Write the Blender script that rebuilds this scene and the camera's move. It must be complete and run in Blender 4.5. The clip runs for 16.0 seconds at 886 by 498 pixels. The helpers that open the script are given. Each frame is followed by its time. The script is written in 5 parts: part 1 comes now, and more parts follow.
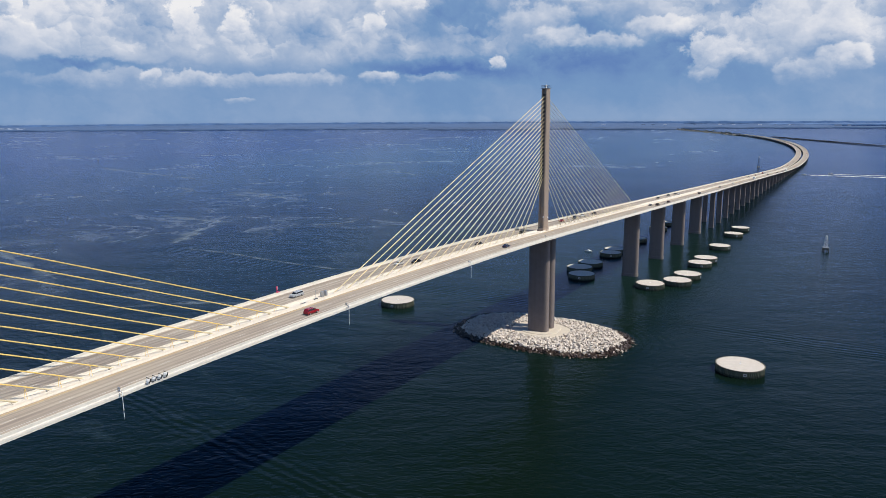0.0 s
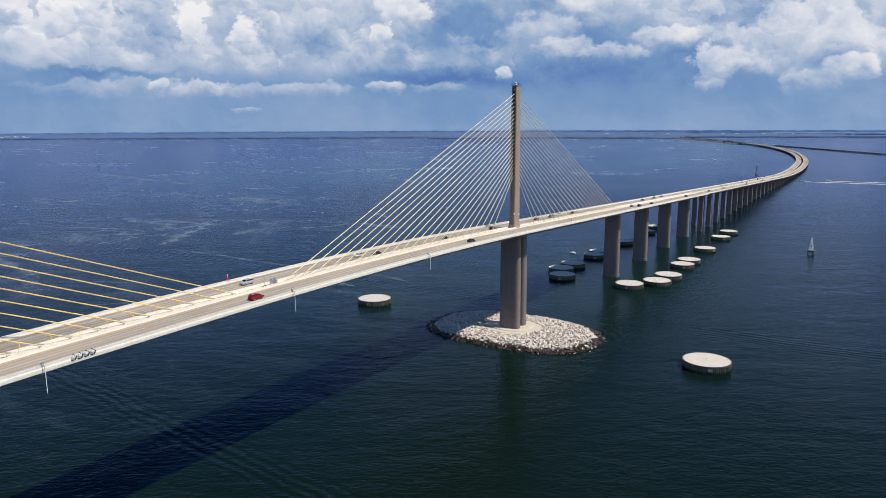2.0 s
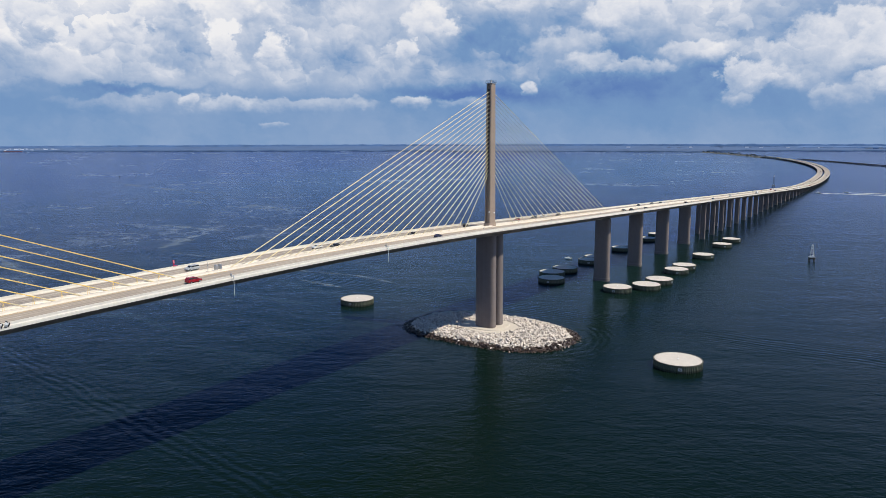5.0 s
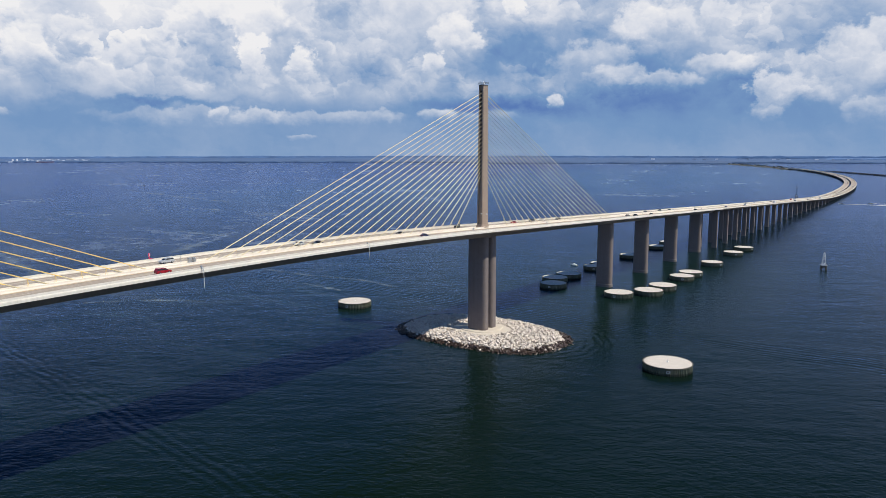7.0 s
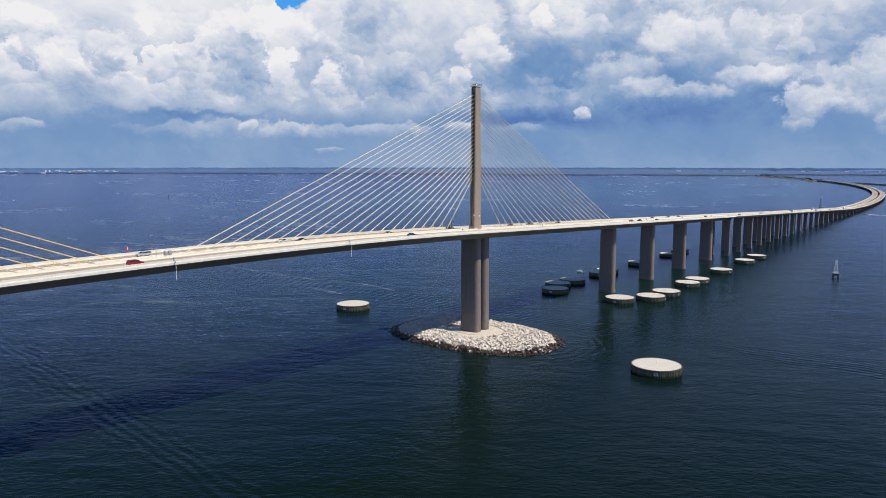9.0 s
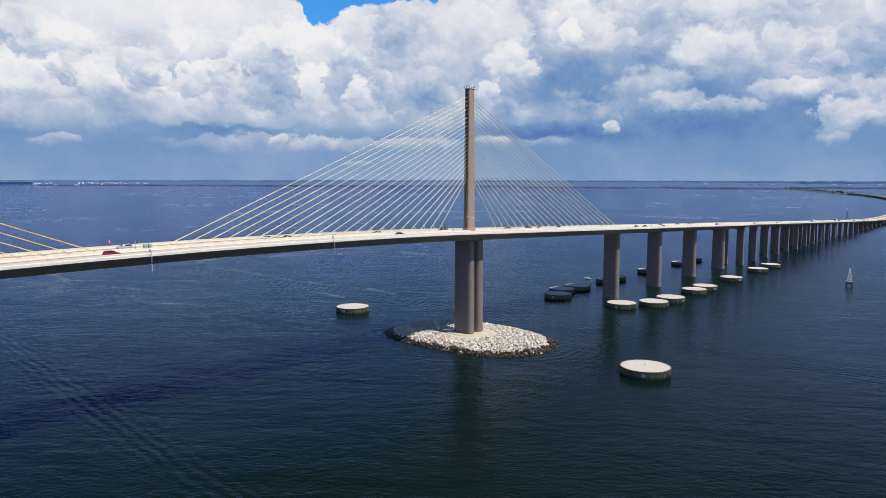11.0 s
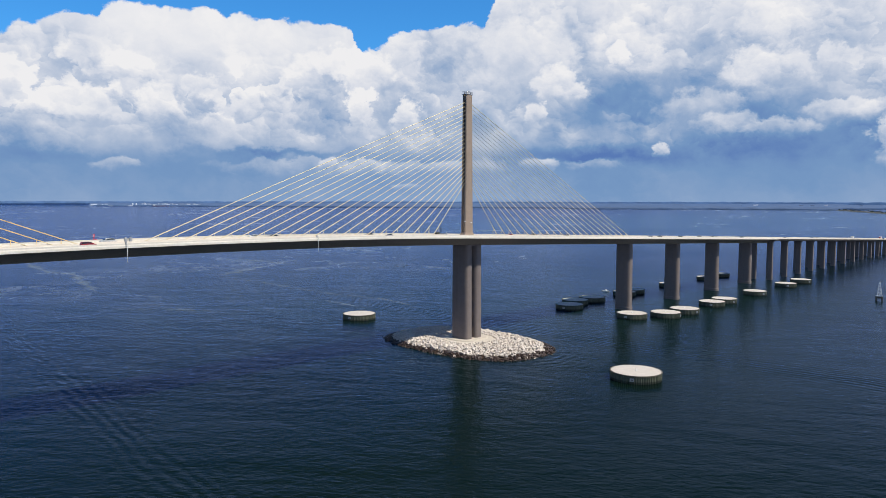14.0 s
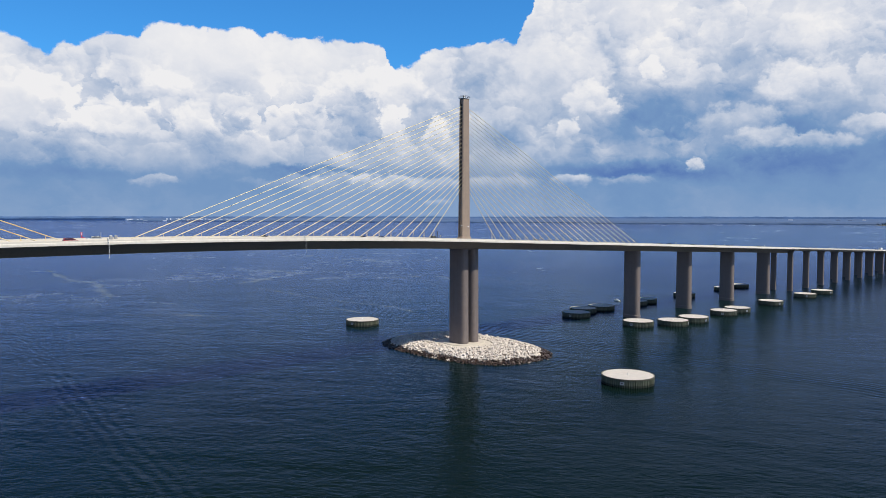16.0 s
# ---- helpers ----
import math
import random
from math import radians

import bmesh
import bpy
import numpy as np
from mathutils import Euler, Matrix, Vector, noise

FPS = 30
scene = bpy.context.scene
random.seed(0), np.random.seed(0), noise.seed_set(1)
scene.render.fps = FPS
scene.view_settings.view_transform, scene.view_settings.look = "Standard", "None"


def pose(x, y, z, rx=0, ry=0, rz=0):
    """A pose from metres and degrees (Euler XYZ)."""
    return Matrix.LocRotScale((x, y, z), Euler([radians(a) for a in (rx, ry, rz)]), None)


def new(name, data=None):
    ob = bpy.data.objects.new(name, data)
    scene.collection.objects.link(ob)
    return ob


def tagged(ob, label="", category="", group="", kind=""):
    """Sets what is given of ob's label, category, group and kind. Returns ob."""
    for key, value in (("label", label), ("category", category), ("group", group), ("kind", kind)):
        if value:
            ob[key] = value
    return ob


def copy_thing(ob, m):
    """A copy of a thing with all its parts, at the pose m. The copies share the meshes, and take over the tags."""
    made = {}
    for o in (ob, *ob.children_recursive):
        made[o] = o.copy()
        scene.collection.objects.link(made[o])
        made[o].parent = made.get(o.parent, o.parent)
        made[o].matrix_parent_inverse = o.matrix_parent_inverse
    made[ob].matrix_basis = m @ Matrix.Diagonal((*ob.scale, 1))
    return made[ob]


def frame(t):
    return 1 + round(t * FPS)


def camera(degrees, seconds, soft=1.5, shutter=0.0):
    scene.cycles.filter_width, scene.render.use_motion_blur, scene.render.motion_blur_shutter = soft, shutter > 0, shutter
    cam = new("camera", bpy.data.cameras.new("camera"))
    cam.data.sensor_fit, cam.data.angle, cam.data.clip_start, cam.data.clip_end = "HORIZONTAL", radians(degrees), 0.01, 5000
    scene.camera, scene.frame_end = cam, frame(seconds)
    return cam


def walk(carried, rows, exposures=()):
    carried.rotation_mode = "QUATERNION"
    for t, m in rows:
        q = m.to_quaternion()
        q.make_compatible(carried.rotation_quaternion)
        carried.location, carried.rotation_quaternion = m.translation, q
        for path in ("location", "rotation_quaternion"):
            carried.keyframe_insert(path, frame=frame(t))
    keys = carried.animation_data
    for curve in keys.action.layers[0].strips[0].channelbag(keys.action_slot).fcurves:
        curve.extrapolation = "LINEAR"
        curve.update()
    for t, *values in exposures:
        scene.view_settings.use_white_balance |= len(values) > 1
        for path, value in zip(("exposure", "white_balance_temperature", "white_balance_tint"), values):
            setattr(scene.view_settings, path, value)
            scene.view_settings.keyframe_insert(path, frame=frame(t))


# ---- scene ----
cam = camera(63.99, 16.0, soft=0.85)
PATH = [
    (0.0, pose(146.740, -345.274, 117.927, 79.249, 0.290, 31.110)),
    (0.5, pose(151.089, -343.477, 116.331, 79.459, 0.270, 31.187)),
    (1.0, pose(155.366, -341.671, 114.690, 79.656, 0.252, 31.282)),
    (1.5, pose(159.522, -339.803, 113.019, 79.840, 0.236, 31.413)),
    (2.0, pose(163.526, -337.853, 111.359, 80.015, 0.222, 31.591)),
    (2.5, pose(167.430, -335.767, 109.761, 80.191, 0.210, 31.814)),
    (3.0, pose(171.231, -333.576, 108.241, 80.370, 0.199, 32.080)),
    (3.5, pose(174.913, -331.320, 106.823, 80.556, 0.189, 32.389)),
    (4.0, pose(178.521, -329.032, 105.426, 80.742, 0.179, 32.729)),
    (6.5, pose(196.443, -317.066, 98.311, 81.939, 0.056, 35.132)),
    (7.0, pose(200.067, -314.637, 96.868, 82.176, 0.043, 35.652)),
    (7.5, pose(203.719, -312.178, 95.404, 82.412, 0.032, 36.172)),
    (8.0, pose(207.359, -309.720, 93.979, 82.657, 0.020, 36.700)),
    (8.5, pose(210.993, -307.259, 92.589, 82.912, 0.009, 37.232)),
    (9.0, pose(214.625, -304.794, 91.208, 83.172, -0.002, 37.768)),
    (11.5, pose(232.880, -292.214, 83.394, 84.560, -0.080, 40.598)),
    (12.0, pose(236.283, -289.629, 81.858, 84.866, -0.083, 41.213)),
    (12.5, pose(239.633, -287.003, 80.338, 85.175, -0.084, 41.838)),
    (13.0, pose(242.913, -284.294, 78.790, 85.478, -0.081, 42.474)),
    (13.5, pose(246.129, -281.509, 77.253, 85.781, -0.075, 43.118)),
    (14.0, pose(249.309, -278.611, 75.711, 86.087, -0.068, 43.763)),
    (14.5, pose(252.479, -275.543, 74.134, 86.395, -0.060, 44.401)),
    (15.0, pose(255.617, -272.277, 72.526, 86.706, -0.051, 45.037)),
    (15.5, pose(258.699, -268.880, 70.963, 87.029, -0.044, 45.677)),
    (16.0, pose(261.783, -265.384, 69.497, 87.366, -0.036, 46.311)),
]
walk(cam, PATH)

# ---------------------------------------------------------------- sun, sky
SUN_DIR = Vector((0.64, 0.15, 1.0)).normalized()
sun_data = bpy.data.lights.new("sun", "SUN")
sun_data.energy, sun_data.angle, sun_data.color = 5.0, radians(0.53), (1.0, 0.93, 0.81)
sun = new("sun", sun_data)
sun.rotation_mode = "QUATERNION"
sun.rotation_quaternion = SUN_DIR.to_track_quat("Z", "Y")
sun.location = SUN_DIR * 900


class Nodes:
    """Short hand for building node trees."""

    def __init__(self, tree):
        self.t = tree
        self.flat = False  # two-dimensional textures
        tree.nodes.clear()

    def add(self, kind, **props):
        n = self.t.nodes.new(kind)
        for k, v in props.items():
            if k == "operation":
                n.operation = v
            elif k == "data_type":
                n.data_type = v
            elif k == "blend_type":
                n.blend_type = v
            elif k == "noise_type":
                n.noise_type = v
            elif k == "feature":
                n.feature = v
            elif k == "noise_dimensions":
                n.noise_dimensions = v
        return n

    def put(self, socket, value):
        if hasattr(value, "is_output"):
            self.t.links.new(value, socket)
        else:
            socket.default_value = value

    def math(self, op, a, b=0.0, c=0.0):
        n = self.add("ShaderNodeMath", operation=op)
        for s, v in zip(n.inputs, (a, b, c)):
            self.put(s, v)
        return n.outputs[0]

    def xyz(self, x, y, z=0.0):
        n = self.add("ShaderNodeCombineXYZ")
        for s, v in zip(n.inputs, (x, y, z)):
            self.put(s, v)
        return n.outputs[0]

    def split(self, v):
        n = self.add("ShaderNodeSeparateXYZ")
        self.put(n.inputs[0], v)
        return n.outputs

    def vmath(self, op, a, b=(0, 0, 0)):
        n = self.add("ShaderNodeVectorMath", operation=op)
        self.put(n.inputs[0], a)
        self.put(n.inputs[1], b)
        return n.outputs[0]

    def noise(self, v, scale, detail=3.0, rough=0.5, warp=0.0, flat=False):
        n = self.add("ShaderNodeTexNoise", noise_dimensions="2D" if flat or self.flat else "3D")
        self.put(n.inputs["Vector"], v)
        n.inputs["Scale"].default_value = scale
        n.inputs["Detail"].default_value = detail
        n.inputs["Roughness"].default_value = rough
        n.inputs["Distortion"].default_value = warp
        return n.outputs["Fac"]

    def puffs(self, v, scale, detail=2.0):
        n = self.add("ShaderNodeTexVoronoi", feature="F1")
        n.voronoi_dimensions = "2D"
        self.put(n.inputs["Vector"], v)
        n.inputs["Scale"].default_value = scale
        n.inputs["Detail"].default_value = detail
        n.inputs["Roughness"].default_value = 0.55
        n.normalize = True
        return n.outputs["Distance"]

    def ramp(self, f, a, b, smooth=True):
        n = self.add("ShaderNodeMapRange")
        n.interpolation_type = "SMOOTHSTEP" if smooth else "LINEAR"
        self.put(n.inputs[0], f)
        n.inputs[1].default_value, n.inputs[2].default_value = a, b
        return n.outputs[0]

    def mix(self, f, a, b, kind="MIX"):
        n = self.add("ShaderNodeMix", data_type="RGBA", blend_type=kind)
        self.put(n.inputs[0], f)
        self.put(n.inputs[6], a if hasattr(a, "is_output") else (*a, 1.0))
        self.put(n.inputs[7], b if hasattr(b, "is_output") else (*b, 1.0))
        return n.outputs[2]

    def bump(self, h, strength, distance, normal=None):
        n = self.add("ShaderNodeBump")
        n.inputs["Strength"].default_value = strength
        n.inputs["Distance"].default_value = distance
        self.put(n.inputs["Height"], h)
        if normal is not None:
            self.put(n.inputs["Normal"], normal)
        return n.outputs[0]


def build_sky():
    world = bpy.data.worlds.new("sky")
    scene.world = world
    world.use_nodes = True
    k = Nodes(world.node_tree)
    k.flat = True
    direction = k.add("ShaderNodeTexCoord").outputs["Generated"]
    x, y, z = k.split(direction)
    az = k.math("MULTIPLY", k.math("ARCTAN2", x, y), 57.2958)
    el = k.math("MULTIPLY", k.math("ARCSINE", z), 57.2958)
    sky = k.add("ShaderNodeTexSky")
    sky.sky_type, sky.sun_disc = "NISHITA", False
    sky.sun_elevation = math.asin(SUN_DIR.z)
    sky.sun_rotation = math.atan2(SUN_DIR.x, SUN_DIR.y)
    sky.altitude, sky.air_density, sky.dust_density, sky.ozone_density = 100.0, 1.0, 0.6, 2.5
    clear = k.mix(1.0, sky.outputs[0], (0.033, 0.102, 0.160), "MULTIPLY")

    zenith = k.ramp(el, 16.0, 60.0)
    clear = k.mix(zenith, clear, k.mix(1.0, clear, (0.42, 0.23, 0.27), "MULTIPLY"))

    def spots(items, u, v):
        """Sum of soft oval patches: azimuth, elevation, half width, half height, weight."""
        total = 0.0
        for a, e, w, h, amount in items:
            du = k.math("DIVIDE", k.math("SUBTRACT", u, a), w)
            dv = k.math("DIVIDE", k.math("SUBTRACT", v, e), h)
            d2 = k.math("ADD", k.math("MULTIPLY", du, du), k.math("MULTIPLY", dv, dv))
            g = k.math("EXPONENT", k.math("MULTIPLY", d2, -1.0))
            total = k.math("MULTIPLY_ADD", g, amount, total)
        return total

    # angle space, with ragged turbulence
    p = k.xyz(k.math("MULTIPLY", az, 0.1), k.math("MULTIPLY", el, 0.125), 0.37)

    def swirl(scale, detail):
        n = k.add("ShaderNodeTexNoise", noise_dimensions="2D")
        k.put(n.inputs["Vector"], p)
        n.inputs["Scale"].default_value, n.inputs["Detail"].default_value = scale, detail
        n.inputs["Roughness"].default_value = 0.6
        return k.vmath("SUBTRACT", n.outputs["Color"], (0.5, 0.5, 0.5))

    w1 = swirl(3.0, 6.0)
    wx, wy, _ = k.split(w1)
    u = k.math("MULTIPLY_ADD", wx, 4.5, az)
    v = k.math("MULTIPLY_ADD", wy, 2.6, el)
    q = k.vmath("ADD", p, k.vmath("MULTIPLY", w1, (0.22, 0.22, 0.0)))

    # heaped cumulus heads: rounded lumps, each lit from the sun's side
    w2 = swirl(5.0, 5.0)
    at = k.vmath("ADD", p, k.vmath("MULTIPLY", w2, (0.2, 0.2, 0.0)))

    def lumps(scale, seed, soft_edge):
        n = k.add("ShaderNodeTexVoronoi", feature="SMOOTH_F1")
        n.voronoi_dimensions = "2D"
        n.inputs["Smoothness"].default_value = soft_edge
        k.put(n.inputs["Vector"], k.vmath("ADD", at, (seed, seed * 1.7, 0.0)))
        n.inputs["Scale"].default_value = scale
        off = k.vmath("SUBTRACT", k.vmath("ADD", at, (seed, seed * 1.7, 0.0)), n.outputs["Position"])
        ox, oy, _ = k.split(off)
        lit = k.math("ADD", k.math("MULTIPLY", ox, 0.45), k.math("MULTIPLY", oy, 0.89))
        return k.math("MULTIPLY", lit, scale)

    lump = k.math("ADD", k.math("MULTIPLY", lumps(1.6, 3.0, 0.7), 0.60), k.math("MULTIPLY", lumps(3.7, 7.0, 0.45), 0.55))
    lump = k.math("ADD", lump, k.math("ADD", k.math("MULTIPLY", lumps(8.0, 11.0, 0.3), 0.34), k.math("MULTIPLY", lumps(17.0, 5.0, 0.3), 0.18)))
    h0 = k.puffs(at, 3.0, 1.0)
    soft = k.math("SUBTRACT", k.noise(q, 1.15, 6.0, 0.55), 0.5)
    ragged = k.math("SUBTRACT", k.noise(q, 5.0, 6.0, 0.6), 0.5)
    lump = k.math("MULTIPLY", lump, k.ramp(k.noise(p, 1.7, 3.0), 0.30, 0.62))

    # crisp sunlit tops that fade downwards
    def crown(scale, seed, drop, edge):
        def field(v):
            f = k.puffs(k.vmath("ADD", v, (seed, seed, 0.0)), scale, 1.0)
            return k.math("SUBTRACT", 1.0, k.math("ADD", f, k.math("MULTIPLY", k.noise(k.vmath("ADD", v, (seed, 0.0, 0.0)), scale * 0.6, 3.0), -0.45)))
        here = k.ramp(field(at), edge, edge + 0.05)
        over = k.ramp(field(k.vmath("ADD", at, (drop * 0.45, drop, 0.0))), edge - 0.06, edge + 0.22)
        return k.math("MULTIPLY", here, k.math("SUBTRACT", 1.0, over))

    crowns = k.math("ADD", crown(2.2, 1.3, 0.16, 0.80), k.math("MULTIPLY", crown(5.0, 4.1, 0.07, 0.80), 0.75))
    crowns = k.math("MULTIPLY", crowns, k.ramp(k.noise(p, 1.3, 2.0), 0.36, 0.56))

    def steps_of(points, f, lo, hi):
        """A value that runs through the given (position, value) pairs."""
        n = k.add("ShaderNodeValToRGB")
        k.put(n.inputs[0], k.ramp(f, lo, hi, False))
        ramp = n.color_ramp
        while len(ramp.elements) < len(points):
            ramp.elements.new(0.5)
        for e, (at, value) in zip(ramp.elements, points):
            e.position = (at - lo) / (hi - lo)
            e.color = (value, value, value, 1.0)
        return n.outputs[0]

    level = steps_of(SKY_LEVEL, el, 0.0, 18.0)
    tops = k.math("MULTIPLY", steps_of(SKY_TOPS, k.math("MULTIPLY_ADD", wx, 1.6, az), -90.0, -30.0), 20.0)
    heap = k.ramp(el, 2.6, 5.5)
    s = k.math("ADD", level, k.math("MULTIPLY", soft, k.math("MULTIPLY_ADD", heap, 0.50, 0.25)))
    s = k.math("MULTIPLY_ADD", k.math("MULTIPLY", lump, k.math("MULTIPLY_ADD", heap, 0.85, 0.15)), SKY_RELIEF, s)
    western = k.math("MINIMUM", spots([(-67.0, 7.8, 9.0, 2.3, 1.0), (-56.0, 8.0, 6.0, 2.2, 0.8)], az, el), 1.0)
    s = k.math("MULTIPLY_ADD", k.math("MULTIPLY", crowns, heap), k.math("MULTIPLY_ADD", western, 0.30, SKY_CROWNS), k.math("MULTIPLY_ADD", western, -0.11, s))
    s = k.math("MULTIPLY_ADD", ragged, k.math("MULTIPLY_ADD", heap, 0.12, 0.05), s)
    s = k.math("ADD", s, spots(SKY_DARK, u, v))
    # the smooth spreading anvil over the western heads
    calm = k.math("MINIMUM", spots(SKY_ANVIL, u, v), 0.92)
    veil = k.math("MULTIPLY_ADD", soft, 0.22, 0.93)
    s = k.math("MULTIPLY_ADD", k.math("SUBTRACT", veil, s), calm, s)

    # single heads of cloud, one before the other: crisp rounded tops, faded bases
    bx, by, _ = k.split(swirl(5.5, 6.0))
    knobs = k.math("SUBTRACT", k.puffs(at, 9.0, 1.0), 0.42)
    hu = k.math("MULTIPLY_ADD", bx, 3.2, k.math("MULTIPLY_ADD", wx, 2.4, az))
    hv = k.math("MULTIPLY_ADD", by, 2.4, k.math("MULTIPLY_ADD", wy, 1.6, el))
    relief = k.math("MULTIPLY_ADD", ragged, 0.40, k.math("MULTIPLY_ADD", soft, 0.30, k.math("MULTIPLY", lump, 0.20)))
    for a, e, w, h, value, amount in HEADS_NORTH_WEST + HEADS_NORTH + HEADS_EAST:
        small = min(1.0, 0.30 + 0.45 * h)
        pu = k.math("MULTIPLY_ADD", k.math("SUBTRACT", hu, az), small, az)
        pv = k.math("MULTIPLY_ADD", k.math("SUBTRACT", hv, el), small, el)
        du = k.math("MULTIPLY", k.math("SUBTRACT", pu, a), 1.0 / w)
        dv = k.math("MULTIPLY", k.math("SUBTRACT", pv, e), 1.0 / h)
        r2 = k.math("MULTIPLY_ADD", du, du, k.math("MULTIPLY", dv, dv))
        r2 = k.math("MULTIPLY_ADD", knobs, 0.9 * small, k.math("MULTIPLY_ADD", soft, -0.9 * small, r2))
        cover = k.math("MULTIPLY", k.ramp(r2, 1.50, 0.64), k.ramp(dv, -1.3, 0.4))
        shade = k.math("MULTIPLY_ADD", dv, 0.14, k.math("ADD", relief, value - 0.07))
        cover = k.math("MULTIPLY", cover, min(1.0, amount * 1.15))
        s = k.math("MULTIPLY_ADD", k.math("SUBTRACT", shade, s), cover, s)
    tone = k.add("ShaderNodeValToRGB")
    k.put(tone.inputs[0], s)
    ramp = tone.color_ramp
    ramp.elements[0].position, ramp.elements[0].color = 0.0, (0.10, 0.195, 0.46, 1)
    ramp.elements[1].position, ramp.elements[1].color = 1.0, (0.86, 0.855, 0.87, 1)
    for at, c in ((0.3, (0.178, 0.308, 0.535)), (0.55, (0.395, 0.485, 0.645)), (0.78, (0.665, 0.70, 0.785))):
        e = ramp.elements.new(at)
        e.color = (*c, 1)
    edge = k.math("ADD", k.math("MULTIPLY", ragged, 1.1), k.math("MULTIPLY_ADD", h0, -1.6, 0.7))
    body = k.ramp(k.math("SUBTRACT", k.math("ADD", tops, edge), el), -0.10, 0.18)
    thin = k.ramp(k.math("ADD", k.math("MULTIPLY", soft, 3.0), k.math("MULTIPLY", el, -0.04)), -0.9, 0.1)
    body = k.math("MULTIPLY", body, k.math("MAXIMUM", k.ramp(el, 24.0, 17.0), k.math("MULTIPLY", thin, 0.12)))
    colour = k.mix(body, clear, tone.outputs[0])
    colour = k.mix(k.ramp(el, -0.3, -1.5), colour, (0.05, 0.09, 0.15))
    back = k.add("ShaderNodeBackground")
    k.put(back.inputs[0], colour)
    back.inputs[1].default_value = 1.0
    out = k.add("ShaderNodeOutputWorld")
    k.put(out.inputs[0], back.outputs[0])


SKY_RELIEF = 0.24
SKY_CROWNS = 0.15
# brightness of the cloud bank by elevation
SKY_LEVEL = [(0.0, 0.36), (1.8, 0.33), (3.2, 0.31), (4.6, 0.46), (7.0, 0.53), (10.0, 0.64), (13.0, 0.77), (18.0, 0.74)]
# tops of the cloud bank by azimuth, in twentieths of a degree
SKY_TOPS = [(-90.0, 0.60), (-79.0, 0.625), (-75.4, 0.56), (-74.2, 0.615), (-69.2, 0.64), (-68.2, 0.685), (-60.0, 0.68), (-50.9, 0.655), (-50.2, 0.585),
            (-46.0, 0.64), (-43.5, 0.685), (-40.6, 0.67), (-39.4, 0.78), (-38.0, 1.0)]
# azimuth, elevation, half width, half height, brightness, cover
HEADS_NORTH_WEST = [
    (-56.5, 10.6, 13.05, 3.04, 0.96, 0.30), (-55.7, 6.3, 2.61, 1.30, 0.74, 0.60), (-61.5, 5.4, 2.61, 1.00, 0.72, 0.60), (-67.2, 9.6, 1.57, 1.04, 1.00, 0.80),
    (-70.5, 6.9, 2.09, 1.13, 0.98, 0.80), (-65.5, 7.1, 1.30, 1.30, 0.95, 0.70), (-62.3, 8.6, 1.65, 0.87, 0.95, 0.70), (-51.7, 9.9, 3.70, 1.83, 1.03, 0.80),
    (-52.8, 7.6, 1.83, 2.09, 0.60, 0.85), (-50.2, 7.2, 1.22, 1.30, 1.00, 0.80), (-48.5, 7.0, 0.87, 1.30, 0.60, 0.85), (-46.5, 6.8, 1.04, 1.22, 1.00, 0.75),
    (-43.3, 9.9, 1.83, 2.70, 0.68, 0.80), (-59.3, 7.0, 1.2, 1.1, 0.92, 0.70), (-74.0, 5.2, 2.2, 0.8, 0.74, 0.60),
    (-68.0, 4.8, 1.8, 0.6, 0.72, 0.60), (-54.4, 9.0, 1.0, 0.9, 0.70, 0.75),
]
HEADS_NORTH = [
    (-37.9, 10.1, 4.35, 3.70, 0.90, 0.70), (-34.7, 8.8, 1.74, 1.48, 1.00, 0.70), (-29.9, 11.1, 0.96, 0.78, 1.05, 0.90), (-36.4, 6.8, 0.78, 0.87, 0.95, 0.80),
    (-26.8, 3.8, 0.70, 0.46, 0.80, 0.80), (-19.5, 9.2, 2.83, 1.74, 0.86, 0.75), (-23.8, 6.9, 2.83, 1.22, 0.70, 0.60), (-21.9, 5.7, 2.17, 0.96, 0.74, 0.65),
    (-18.8, 5.2, 2.6, 0.85, 0.76, 0.65), (-14.0, 6.4, 2.6, 0.70, 0.80, 0.65), (-15.4, 9.8, 0.87, 1.09, 0.86, 0.70), (-11.0, 4.1, 1.52, 1.52, 0.76, 0.70),
    (-19.1, 12.3, 2.83, 1.30, 0.90, 0.70), (-26.8, 12.5, 2.61, 1.30, 0.80, 0.60),
]
HEADS_EAST = [
    (-7.3, 5.0, 2.39, 1.65, 0.66, 0.60), (-4.5, 7.4, 1.96, 1.52, 0.86, 0.70), (-3.0, 6.0, 1.65, 1.30, 0.82, 0.70), (-6.9, 6.6, 1.39, 1.74, 0.78, 0.60),
    (-9.4, 4.2, 1.96, 1.00, 0.70, 0.65), (-2.1, 3.7, 1.74, 0.78, 0.84, 0.75), (-11.3, 2.8, 0.96, 0.61, 0.60, 0.60), (-4.9, 2.7, 1.74, 0.87, 0.62, 0.60),
    (-54.5, 2.5, 7.0, 0.66, 0.56, 0.50), (-53.0, 2.8, 0.80, 0.55, 0.80, 0.70), (-68.4, 2.6, 1.55, 0.42, 0.66, 0.60), (-43.8, 2.6, 4.6, 0.58, 0.66, 0.55),
    (-36.2, 2.8, 1.50, 0.55, 0.74, 0.70), (-31.8, 2.8, 2.17, 0.50, 0.50, 0.60), (-46.8, 1.2, 0.96, 0.30, 0.62, 0.60), (-50.0, 2.6, 1.6, 0.55, 0.66, 0.7),
]
SKY_ANVIL = [(-66.0, 13.0, 7.5, 1.9, 0.95), (-56.0, 12.3, 6.0, 1.5, 0.85)]
